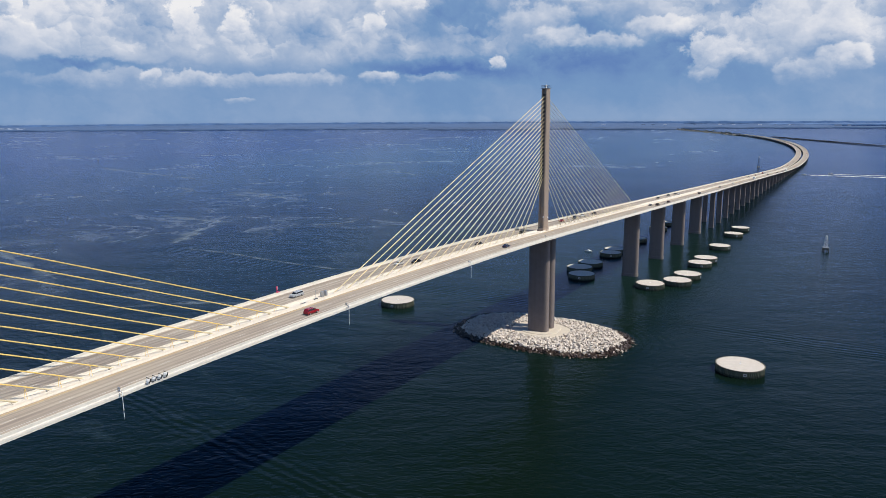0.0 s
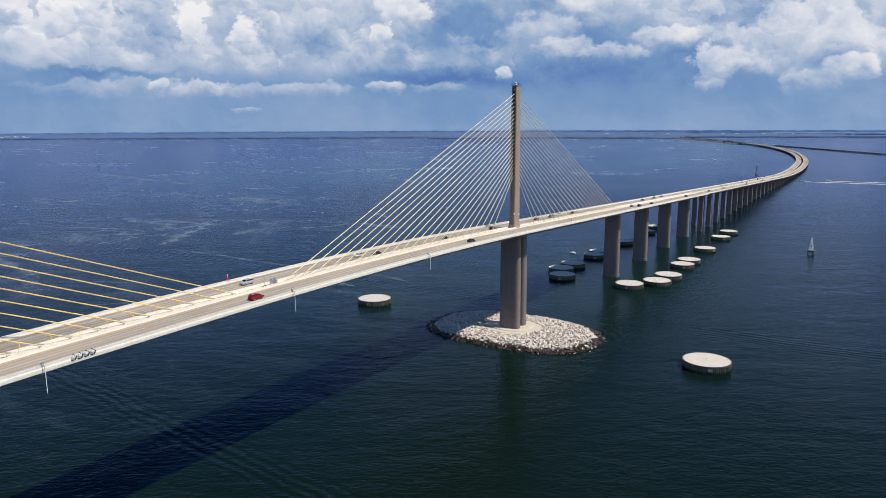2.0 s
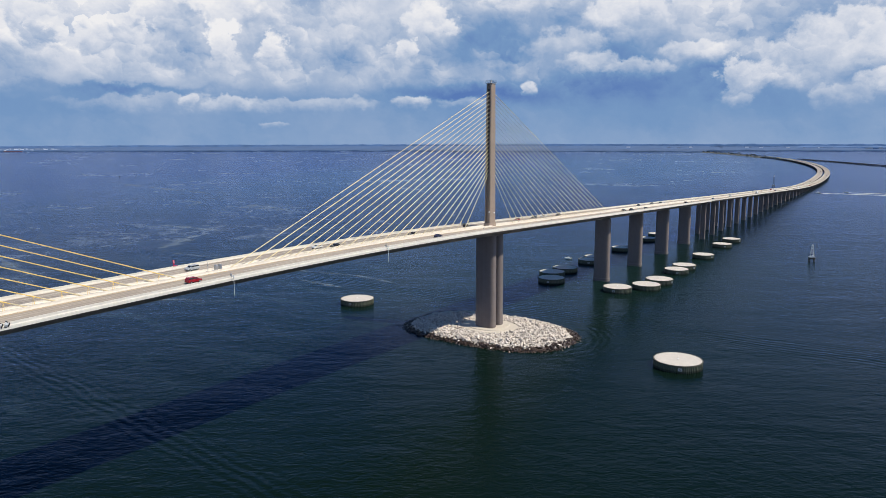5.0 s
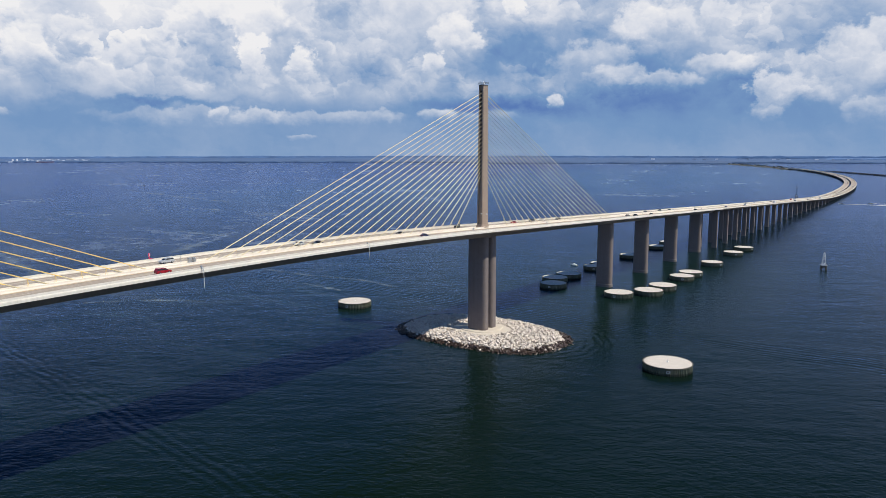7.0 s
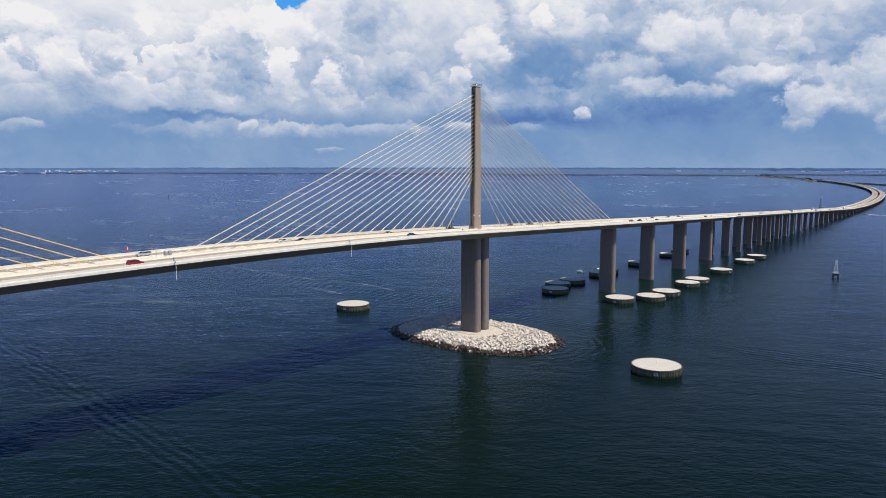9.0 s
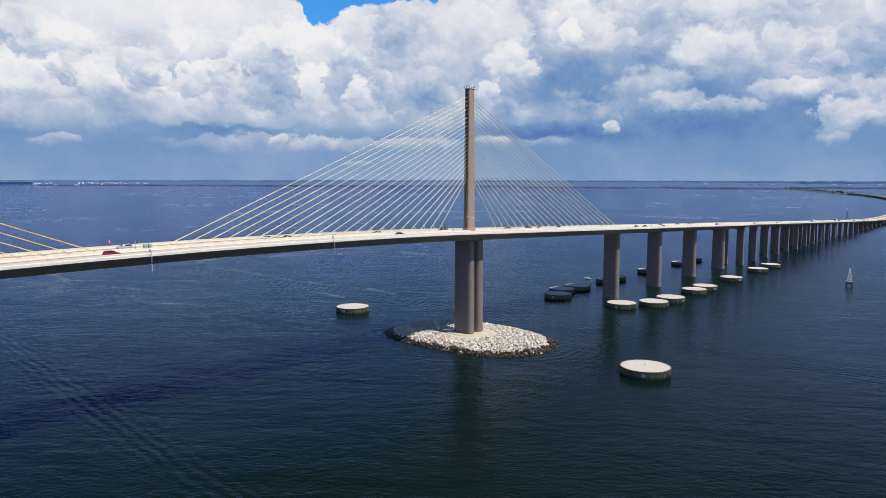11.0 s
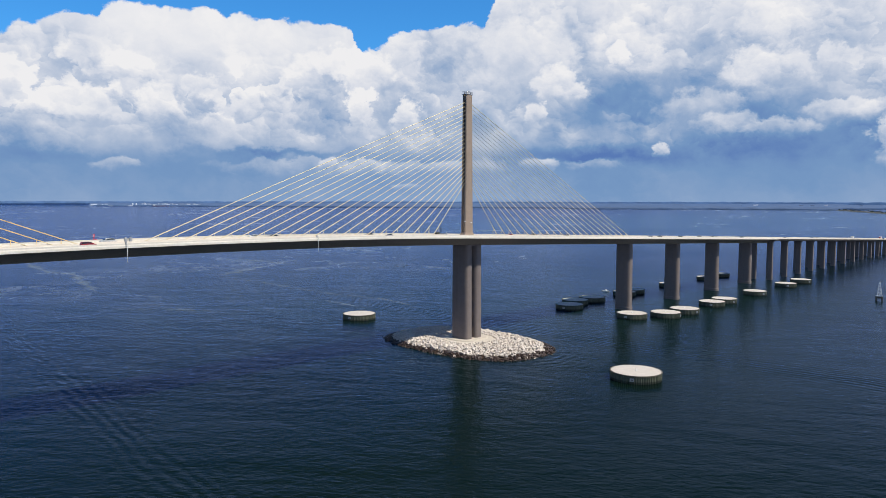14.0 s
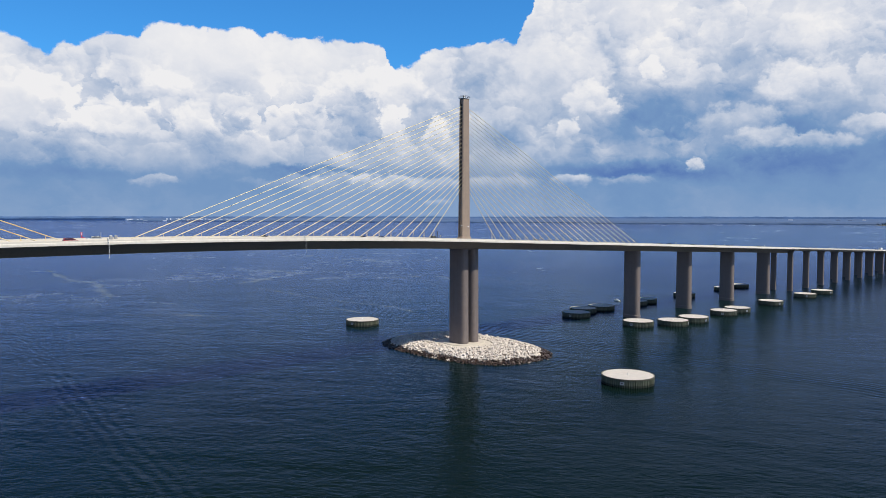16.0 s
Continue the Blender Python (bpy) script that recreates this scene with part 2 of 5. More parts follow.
# azimuth, elevation, half width, half height, weight
SKY_DARK = [
    (-67.0, 6.4, 13.0, 2.4, 0.15), (-65.0, 4.6, 9.0, 1.2, 0.13), (-77.0, 7.8, 5.0, 3.0, 0.20), (-60.0, 8.4, 12.0, 1.5, 0.10),
    (-30.5, 7.0, 3.4, 2.0, -0.34), (-31.5, 3.6, 5.5, 0.6, -0.36), (-53.5, 7.4, 2.2, 1.0, -0.26), (-56.0, 3.7, 6.0, 0.3, -0.16),
    (-12.5, 4.6, 3.0, 1.1, -0.34), (-21.5, 3.9, 4.0, 0.8, -0.16), (-41.2, 6.0, 1.6, 1.3, -0.26), (-74.0, 3.5, 5.0, 0.5, -0.12),
    (-33.0, 12.4, 1.2, 1.6, -0.22), (-16.0, 9.0, 12.0, 5.0, -0.10), (-58.0, 3.5, 3.0, 0.4, -0.15), (-21.0, 6.5, 8.0, 3.0, -0.12), (-8.5, 6.4, 1.0, 0.8, -0.2),
]
build_sky()


# ---------------------------------------------------------------- helpers
def mesh_of(bm, name):
    me = bpy.data.meshes.new(name)
    bm.normal_update()
    bm.to_mesh(me)
    bm.free()
    return me


def part(name, bm, material, parent=None, label="", smooth=False):
    """One mesh object; under parent, in the parent's own space."""
    me = bm if isinstance(bm, bpy.types.Mesh) else mesh_of(bm, name)
    if material is not None and not me.materials:
        me.materials.append(material)
    if smooth:
        me.shade_smooth()
    ob = new(name, me)
    if parent is not None:
        ob.parent = parent
    if label:
        tagged(ob, label)
    return ob


def thing(name, label, category, group="", kind="", m=None):
    ob = new(name)
    tagged(ob, label, category, group, kind)
    if m is not None:
        ob.matrix_basis = m
    return ob


def add_box(bm, cx, cy, cz, sx, sy, sz, bevel=0.0, rz=0.0):
    m = pose(cx, cy, cz, 0, 0, rz) @ Matrix.Diagonal((sx, sy, sz, 1))
    made = bmesh.ops.create_cube(bm, size=1, matrix=m)["verts"]
    if bevel:
        edges = list({e for v in made for e in v.link_edges})
        bmesh.ops.bevel(bm, geom=edges, offset=bevel, segments=2, affect="EDGES", profile=0.5)
    return bm


def box(*a, **k):
    return add_box(bmesh.new(), *a, **k)


def add_tube(bm, a, b, r0, r1=None, n=8, caps=True):
    a, b = Vector(a), Vector(b)
    r1 = r0 if r1 is None else r1
    q = (b - a).to_track_quat("Z", "Y").to_matrix()
    rings = []
    for c, r in ((a, r0), (b, r1)):
        rings.append([bm.verts.new(c + q @ Vector((r * math.cos(2 * math.pi * i / n), r * math.sin(2 * math.pi * i / n), 0))) for i in range(n)])
    for i in range(n):
        bm.faces.new((rings[0][i], rings[0][(i + 1) % n], rings[1][(i + 1) % n], rings[1][i]))
    if caps:
        bm.faces.new(rings[0][::-1])
        bm.faces.new(rings[1])
    return bm


def tube(*a, **k):
    return add_tube(bmesh.new(), *a, **k)


def oval(a, b, n=32, power=2.0):
    """Outline of a (super)ellipse."""
    pts = []
    for i in range(n):
        t = 2 * math.pi * i / n
        c, s = math.cos(t), math.sin(t)
        pts.append((a * math.copysign(abs(c) ** (2 / power), c), b * math.copysign(abs(s) ** (2 / power), s)))
    return pts


def loft(levels, close=True, move=None):
    """Skin through outlines: levels of (z, [(x, y), ...])."""
    bm = bmesh.new()
    rings = [[bm.verts.new((x, y, z)) for x, y in ring] for z, ring in levels]
    n = len(rings[0])
    for lo, hi in zip(rings, rings[1:]):
        for i in range(n):
            bm.faces.new((lo[i], lo[(i + 1) % n], hi[(i + 1) % n], hi[i]))
    if close:
        bm.faces.new(rings[0][::-1])
        bm.faces.new(rings[-1])
    if move:
        for v in bm.verts:
            v.co = move(v.co)
    return bm


# The bay goes on for more than the five kilometres that the lens reaches: past FAR0 its distances are drawn in.
HUB, HUB_H, FAR0, FAR_SPAN = Vector((180.0, -320.0)), 92.0, 2200.0, 2650.0


def far(p):
    d = Vector((p[0], p[1])) - HUB
    r = d.length
    if r <= FAR0:
        return Vector(p)
    s = (FAR0 + FAR_SPAN * (1 - math.exp(-(r - FAR0) / FAR_SPAN))) / r
    q = HUB + d * s
    return Vector((q.x, q.y, HUB_H * (1 - s) + p[2] * s))


def polar(azimuth, r, z=0.0):
    a = radians(azimuth)
    return far((HUB.x + r * math.sin(a), HUB.y + r * math.cos(a), z))


# ---------------------------------------------------------------- materials
def material(name):
    m = bpy.data.materials.new(name)
    m.use_nodes = True
    k = Nodes(m.node_tree)
    shader = k.add("ShaderNodeBsdfPrincipled")
    out = k.add("ShaderNodeOutputMaterial")
    k.put(out.inputs[0], shader.outputs[0])
    return m, k, shader


def plain(name, colour, rough=0.6, metal=0.0, grain=0.12, scale=1.5, bump=0.0, per_object=0.0):
    m, k, s = material(name)
    v = k.add("ShaderNodeTexCoord").outputs["Object"]
    f = k.noise(v, scale, 6.0, 0.6)
    g = k.noise(v, scale * 0.13, 3.0, 0.5)
    f = k.math("ADD", k.math("MULTIPLY", f, 0.6), k.math("MULTIPLY", g, 0.4))
    lo = tuple(c * (1 - grain * 1.6) for c in colour)
    hi = tuple(min(1, c * (1 + grain * 1.6)) for c in colour)
    c = k.mix(k.ramp(f, 0.3, 0.7), lo, hi)
    if per_object:
        r = k.add("ShaderNodeObjectInfo").outputs["Random"]
        c = k.mix(r, c, k.mix(1.0, c, (1 - per_object,) * 3, "MULTIPLY"))
    k.put(s.inputs["Base Color"], c)
    k.put(s.inputs["Roughness"], k.math("MULTIPLY_ADD", f, 0.2, rough - 0.1))
    s.inputs["Metallic"].default_value = metal
    if bump:
        k.put(s.inputs["Normal"], k.bump(f, 0.6, bump))
    return m


def concrete(name, colour, streak=0.35, band=1.2, bump=0.03):
    """Cast concrete: mottled, with rain streaks down it and pour lines across."""
    m, k, s = material(name)
    v = k.add("ShaderNodeTexCoord").outputs["Object"]
    x, y, z = k.split(v)
    mott = k.noise(v, 0.35, 7.0, 0.6)
    run = k.noise(k.xyz(k.math("MULTIPLY", x, 1.3), k.math("MULTIPLY", y, 1.3), k.math("MULTIPLY", z, 0.05)), 1.0, 5.0, 0.6)
    lift = k.math("FRACT", k.math("MULTIPLY", z, 1 / band))
    seam = k.math("SUBTRACT", 1.0, k.ramp(k.math("ABSOLUTE", k.math("SUBTRACT", lift, 0.5)), 0.0, 0.05))
    dark = tuple(c * 0.62 for c in colour)
    c = k.mix(k.math("MULTIPLY", k.ramp(run, 0.35, 0.75), streak), colour, dark)
    c = k.mix(k.math("MULTIPLY", k.ramp(mott, 0.3, 0.75), 0.5), c, tuple(min(1, q * 1.2) for q in colour))
    c = k.mix(k.math("MULTIPLY", seam, 0.18), c, dark)
    k.put(s.inputs["Base Color"], c)
    s.inputs["Roughness"].default_value = 0.85
    k.put(s.inputs["Normal"], k.bump(k.math("ADD", mott, k.math("MULTIPLY", seam, -0.4)), 0.5, bump))
    return m


def road_surface():
    """Pale grooved concrete with worn wheel tracks; u runs across the deck in metres, v along it."""
    m, k, s = material("road_concrete")
    uv = k.add("ShaderNodeUVMap").outputs[0]
    u, w, _ = k.split(uv)
    along = k.noise(k.xyz(k.math("MULTIPLY", u, 0.9), k.math("MULTIPLY", w, 0.022)), 1.0, 6.0, 0.65)
    patch = k.noise(k.xyz(k.math("MULTIPLY", u, 0.12), k.math("MULTIPLY", w, 0.03)), 1.0, 4.0, 0.6)
    fine = k.noise(k.xyz(u, k.math("MULTIPLY", w, 0.25)), 1.4, 5.0, 0.6)
    lane = k.math("FRACT", k.math("DIVIDE", k.math("SUBTRACT", k.math("ABSOLUTE", u), 3.2), 3.7))
    track = k.math("ABSOLUTE", k.math("SUBTRACT", k.math("ABSOLUTE", k.math("SUBTRACT", lane, 0.5)), 0.24))
    track = k.math("SUBTRACT", 1.0, k.ramp(track, 0.02, 0.16))
    inside = k.math("MULTIPLY", k.ramp(k.math("ABSOLUTE", u), 3.0, 3.6), k.ramp(k.math("ABSOLUTE", u), 11.6, 10.8))
    c = k.mix(k.ramp(along, 0.32, 0.68), (0.265, 0.222, 0.186), (0.46, 0.40, 0.33))
    c = k.mix(k.math("MULTIPLY", k.ramp(patch, 0.42, 0.60), 0.5), c, (0.47, 0.415, 0.335))
    c = k.mix(k.math("MULTIPLY", k.math("MULTIPLY", track, inside), 0.40), c, (0.155, 0.125, 0.115))
    kerb = k.math("MULTIPLY", k.ramp(k.math("ABSOLUTE", u), 3.9, 2.6), k.ramp(along, 0.25, 0.6))
    c = k.mix(k.math("MULTIPLY", kerb, 0.62), c, (0.40, 0.29, 0.165))
    gutter = k.math("MULTIPLY", k.ramp(k.math("ABSOLUTE", k.math("SUBTRACT", k.math("ABSOLUTE", u), 12.6)), 1.0, 0.45), k.ramp(along, 0.30, 0.50))
    c = k.mix(k.math("MULTIPLY", gutter, 0.5), c, (0.15, 0.125, 0.115))
    c = k.mix(k.math("MULTIPLY", fine, 0.25), c, (0.20, 0.175, 0.14))
    joint = k.math("FRACT", k.math("DIVIDE", w, 3.66))
    joint = k.ramp(k.math("ABSOLUTE", k.math("SUBTRACT", joint, 0.5)), 0.035, 0.0)
    c = k.mix(k.math("MULTIPLY", joint, 0.25), c, (0.2, 0.18, 0.16))
    k.put(s.inputs["Base Color"], c)
    s.inputs["Roughness"].default_value = 0.9
    return m


def water_material():
    m, k, s = material("bay_water")
    k.flat = True
    geo = k.add("ShaderNodeTexCoord").outputs["Object"]
    x, y, z = k.split(geo)
    # wind sea: crests run across the wind
    ca, sa = math.cos(radians(35)), math.sin(radians(35))
    a = k.math("ADD", k.math("MULTIPLY", x, ca), k.math("MULTIPLY", y, sa))
    b = k.math("SUBTRACT", k.math("MULTIPLY", y, ca), k.math("MULTIPLY", x, sa))
    wind = k.xyz(k.math("MULTIPLY", a, 0.6), b)
    chop = k.noise(wind, 0.62, 3.0, 0.55, 0.3)
    sea = k.noise(wind, 0.17, 3.0, 0.5, 0.3)
    swell = k.noise(wind, 0.025, 3.0, 0.5, 0.5)
    patch = k.noise(geo, 0.006, 4.0, 0.55, 0.5)
    # wake trains that cross the near water
    wake = 0.0
    for px, py, nx, ny, wide in WAKES:
        d = k.math("ADD", k.math("MULTIPLY", k.math("SUBTRACT", x, px), nx), k.math("MULTIPLY", k.math("SUBTRACT", y, py), ny))
        wob = k.math("MULTIPLY_ADD", k.noise(geo, 0.03, 2.0), 6.0, d)
        env = k.math("EXPONENT", k.math("MULTIPLY", k.math("MULTIPLY", d, d), -1.0 / (wide * wide)))
        wake = k.math("MULTIPLY_ADD", k.math("SINE", k.math("MULTIPLY", wob, 1.5)), env, wake)
    # ripples thrown back by the east end of the rock island
    ring = k.add("ShaderNodeVectorMath", operation="LENGTH")
    k.put(ring.inputs[0], k.vmath("MULTIPLY", k.vmath("SUBTRACT", geo, (16.0, 2.0, 0.0)), (1.0, 1.15, 0.0)))
    reach = k.math("MULTIPLY_ADD", k.noise(geo, 0.08, 2.0), 4.0, ring.outputs["Value"])
    env = k.math("MULTIPLY", k.ramp(x, 18.0, 52.0), k.math("MULTIPLY", k.ramp(ring.outputs["Value"], 68.0, 40.0), k.ramp(y, -34.0, -6.0)))
    wake = k.math("MULTIPLY_ADD", k.math("SINE", k.math("MULTIPLY", reach, 1.25)), k.math("MULTIPLY", env, 0.8), wake)
    n = k.bump(swell, 1.0, 0.8)
    n = k.bump(sea, 1.0, WAVE[0], n)
    n = k.bump(chop, 1.0, WAVE[1], n)
    n = k.bump(wake, 1.0, 0.075, n)
    # slicks and foam streaks out on the bay
    warp = k.add("ShaderNodeTexNoise", noise_dimensions="2D")
    k.put(warp.inputs["Vector"], geo)
    warp.inputs["Scale"].default_value, warp.inputs["Detail"].default_value = 0.0045, 3.0
    gw = k.vmath("ADD", geo, k.vmath("MULTIPLY", k.vmath("SUBTRACT", warp.outputs["Color"], (0.5, 0.5, 0.5)), (260.0, 260.0, 0.0)))
    line = k.math("ABSOLUTE", k.math("SUBTRACT", k.noise(gw, 0.0055, 5.0, 0.6), 0.5))
    line = k.math("ADD", k.math("MULTIPLY", k.ramp(line, 0.030, 0.0), 0.7), k.math("MULTIPLY", k.ramp(line, 0.085, 0.0), 0.3))
    near = k.vmath("MULTIPLY", k.vmath("SUBTRACT", geo, (-500.0, 175.0, 0.0)), (0.006, 0.006, 0.0))
    dot = k.add("ShaderNodeVectorMath", operation="LENGTH")
    k.put(dot.inputs[0], near)
    where = k.math("MAXIMUM", k.ramp(k.noise(geo, 0.0028, 3.0), 0.55, 0.72), k.ramp(dot.outputs["Value"], 1.1, 0.3))
    side = k.ramp(x, -140.0, -420.0)
    slick = k.math("MULTIPLY", k.math("MULTIPLY", line, where), side)
    ragged = k.ramp(k.noise(geo, 0.035, 5.0, 0.6), 0.35, 0.68)
    foam = k.math("MULTIPLY", slick, k.math("MULTIPLY_ADD", ragged, 0.7, 0.3))
    # thin frothy wisps that the tide has drawn out over the open bay
    gx, gy, _ = k.split(gw)
    wisp = k.noise(k.xyz(k.math("MULTIPLY", gx, 0.0085), k.math("MULTIPLY", gy, 0.014)), 1.0, 4.0, 0.6, 1.2)
    wisp = k.math("MULTIPLY", k.ramp(wisp, 0.535, 0.76), k.math("MULTIPLY_ADD", ragged, 0.6, 0.4))
    wisp = k.math("MULTIPLY", wisp, k.math("MULTIPLY", k.ramp(x, -90.0, -330.0), k.ramp(k.noise(geo, 0.0019, 3.0), 0.36, 0.60)))
    foam = k.math("MAXIMUM", foam, k.math("MULTIPLY", wisp, 0.50))
    deep = k.mix(k.ramp(patch, 0.35, 0.65), WATER[0], WATER[1])
    # shoals with greener, more turbid water
    flats = k.vmath("MULTIPLY", k.vmath("SUBTRACT", gw, (-800.0, 2200.0, 0.0)), (0.0011, 0.0005, 0.0))
    size = k.add("ShaderNodeVectorMath", operation="LENGTH")
    k.put(size.inputs[0], flats)
    shoal = k.math("MULTIPLY", k.math("MULTIPLY", k.ramp(size.outputs["Value"], 1.15, 0.25), k.ramp(x, -10.0, -170.0)), k.math("MULTIPLY_ADD", patch, 0.8, 0.5))
    deep = k.mix(k.math("MINIMUM", shoal, 1.0), deep, WATER[2])
    bank = k.add("ShaderNodeVectorMath", operation="LENGTH")
    k.put(bank.inputs[0], k.vmath("MULTIPLY", k.vmath("SUBTRACT", gw, (-130.0, 190.0, 0.0)), (0.0030, 0.0030, 0.0)))
    deep = k.mix(k.math("MULTIPLY", k.ramp(bank.outputs["Value"], 1.15, 0.2), 0.13), deep, WATER[2])
    # faint lanes of froth and ruffled water along the wind
    lanes = k.noise(k.xyz(k.math("MULTIPLY", x, 0.010), k.math("MULTIPLY", y, 0.030)), 1.0, 5.0, 0.65, 1.2)
    lanes = k.math("MULTIPLY", k.ramp(lanes, 0.50, 0.72), k.ramp(x, 60.0, -160.0))
    deep = k.mix(k.math("MULTIPLY", lanes, 0.20), deep, (0.05, 0.085, 0.105))
    rough = k.math("MULTIPLY_ADD", k.ramp(patch, 0.3, 0.7), 0.06, WAVE[2])
    rough = k.math("ADD", rough, k.math("MULTIPLY", foam, 0.3))
    # turbid body of the water under a bluish mirror that Fresnel strengthens towards the horizon
    k.t.nodes.remove(s)
    body = k.add("ShaderNodeBsdfDiffuse")
    k.put(body.inputs["Color"], deep)
    gloss = k.add("ShaderNodeBsdfGlossy")
    gloss.inputs["Color"].default_value = (*GLOSS[0], 1.0)
    k.put(gloss.inputs["Roughness"], rough)
    k.put(gloss.inputs["Normal"], n)
    fres = k.add("ShaderNodeFresnel")
    fres.inputs["IOR"].default_value = GLOSS[1]
    k.put(fres.inputs["Normal"], n)
    both = k.add("ShaderNodeMixShader")
    k.put(both.inputs[0], k.math("MULTIPLY", fres.outputs[0], GLOSS[2]))
    k.put(both.inputs[1], body.outputs[0])
    k.put(both.inputs[2], gloss.outputs[0])
    froth = k.add("ShaderNodeBsdfDiffuse")
    froth.inputs["Color"].default_value = (0.30, 0.37, 0.45, 1.0)
    top = k.add("ShaderNodeMixShader")
    k.put(top.inputs[0], k.math("MULTIPLY", foam, 0.34))
    k.put(top.inputs[1], both.outputs[0])
    k.put(top.inputs[2], froth.outputs[0])
    out = [q for q in k.t.nodes if q.bl_idname == "ShaderNodeOutputMaterial"][0]
    k.put(out.inputs[0], top.outputs[0])
    return m


# point on each wake, its unit normal, half width
WAKES = [(-45.0, -180.0, 0.12, 0.993, 9.0), (-331.0, 60.0, 0.011, 1.000, 14.0)]
WATER = [(0.0029, 0.0086, 0.0050), (0.0031, 0.0092, 0.0066), (0.026, 0.075, 0.060)]
GLOSS = [(0.440, 0.562, 0.84), 1.138, 1.0]
WAVE = [0.30, 0.19, 0.16]

MAT = {
    "water": water_material(),
    "road": road_surface(),
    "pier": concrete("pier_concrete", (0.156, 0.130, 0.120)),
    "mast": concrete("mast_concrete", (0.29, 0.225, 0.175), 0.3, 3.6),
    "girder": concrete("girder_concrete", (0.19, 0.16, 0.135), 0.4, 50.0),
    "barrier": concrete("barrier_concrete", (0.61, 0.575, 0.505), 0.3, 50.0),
    "median": concrete("median_concrete", (0.67, 0.62, 0.54), 0.25, 50.0),
    "dolphin_rim": concrete("weathered_rim", (0.085, 0.08, 0.06), 0.5, 5.0),
    "cap": concrete("cap_concrete", (0.50, 0.445, 0.37), 0.3, 5.0),
    "dolphin_top": concrete("dolphin_concrete", (0.52, 0.48, 0.43), 0.2, 9.0),
    # shade inside the mast's cable pockets, put into a dark colour
    "anchor_recess": plain("recess_shadowed_steel", (0.06, 0.05, 0.045), 0.7),
    # one paint in two tones; how light falls on each fan is put in
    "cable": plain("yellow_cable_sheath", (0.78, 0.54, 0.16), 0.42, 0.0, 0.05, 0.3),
    "cable_lit": plain("lit_yellow_cable_sheath", (0.78, 0.655, 0.385), 0.42, 0.0, 0.05, 0.3),
    "pipe": plain("cream_anchor_pipe", (0.58, 0.49, 0.31), 0.5, 0.0, 0.06, 0.5),
    "line_white": plain("white_road_paint", (0.52, 0.50, 0.47), 0.7, 0.0, 0.25, 1.2),
    "line_yellow": plain("yellow_road_paint", (0.50, 0.37, 0.16), 0.7, 0.0, 0.12, 2.0),
    "steel": plain("galvanised_steel", (0.48, 0.49, 0.50), 0.45, 0.8, 0.1, 3.0),
    "dark_steel": plain("dark_painted_steel", (0.035, 0.037, 0.04), 0.5, 0.3, 0.15, 3.0),
    "white_paint": plain("white_paint", (0.74, 0.74, 0.72), 0.5, 0.0, 0.06, 2.0),
    "red_paint": plain("red_marker_paint", (0.46, 0.012, 0.075), 0.5, 0.0, 0.08, 2.0),
    "rubber": plain("tyre_rubber", (0.018, 0.018, 0.018), 0.85),
    "glass": plain("tinted_glass", (0.015, 0.018, 0.022), 0.08, 0.0, 0.02),
    "tail": plain("red_lamp", (0.45, 0.02, 0.02), 0.25),
    "head": plain("clear_lamp", (0.7, 0.72, 0.74), 0.15),
    "timber": plain("weathered_timber", (0.10, 0.08, 0.06), 0.9, 0.0, 0.25, 1.0, 0.02),
    # distance haze put into the dark bluish colour of the far pier
    "old_pier": plain("hazed_grey_pier", (0.05, 0.056, 0.072), 0.9, 0.0, 0.25, 0.2),
    "foam": plain("white_foam", (0.72, 0.76, 0.78), 0.9, 0.0, 0.2, 0.4),
    # foliage colour includes the bluish haze of distance
    "leaf": plain("hazed_salt_tolerant_foliage", (0.030, 0.045, 0.045), 0.8, 0.0, 0.35, 0.4),
    "bark": plain("grey_bark", (0.12, 0.09, 0.07), 0.9),
    # ground colour darkened and blued with the haze of distance
    "sand": plain("hazed_sand_and_grass", (0.055, 0.07, 0.075), 0.9, 0.0, 0.3, 0.03),
}

# ---------------------------------------------------------------- water, far shore
def build_water():
    bm = bmesh.new()
    reach = [0, 60, 120, 200, 300, 430, 600, 800, 1050, 1350, 1700, 2050, 2300, 2600, 3000, 3500, 4200, 5200, 6500, 8200, 10500, 13000]
    n = 120
    rings = []
    for r in reach[1:]:
        rings.append([bm.verts.new(polar(360 * i / n, r)) for i in range(n)])
    hub = bm.verts.new((HUB.x, HUB.y, 0))
    for i in range(n):
        bm.faces.new((hub, rings[0][(i + 1) % n], rings[0][i]))
    for lo, hi in zip(rings, rings[1:]):
        for i in range(n):
            bm.faces.new((lo[i], lo[(i + 1) % n], hi[(i + 1) % n], hi[i]))
    for f in bm.faces:
        f.normal_update()
        if f.normal.z < 0:
            f.normal_flip()
    ob = part("water", bm, MAT["water"], smooth=True)
    tagged(ob, "dark teal open bay water ruffled by small wind waves", "water", "", "structure")


build_water()


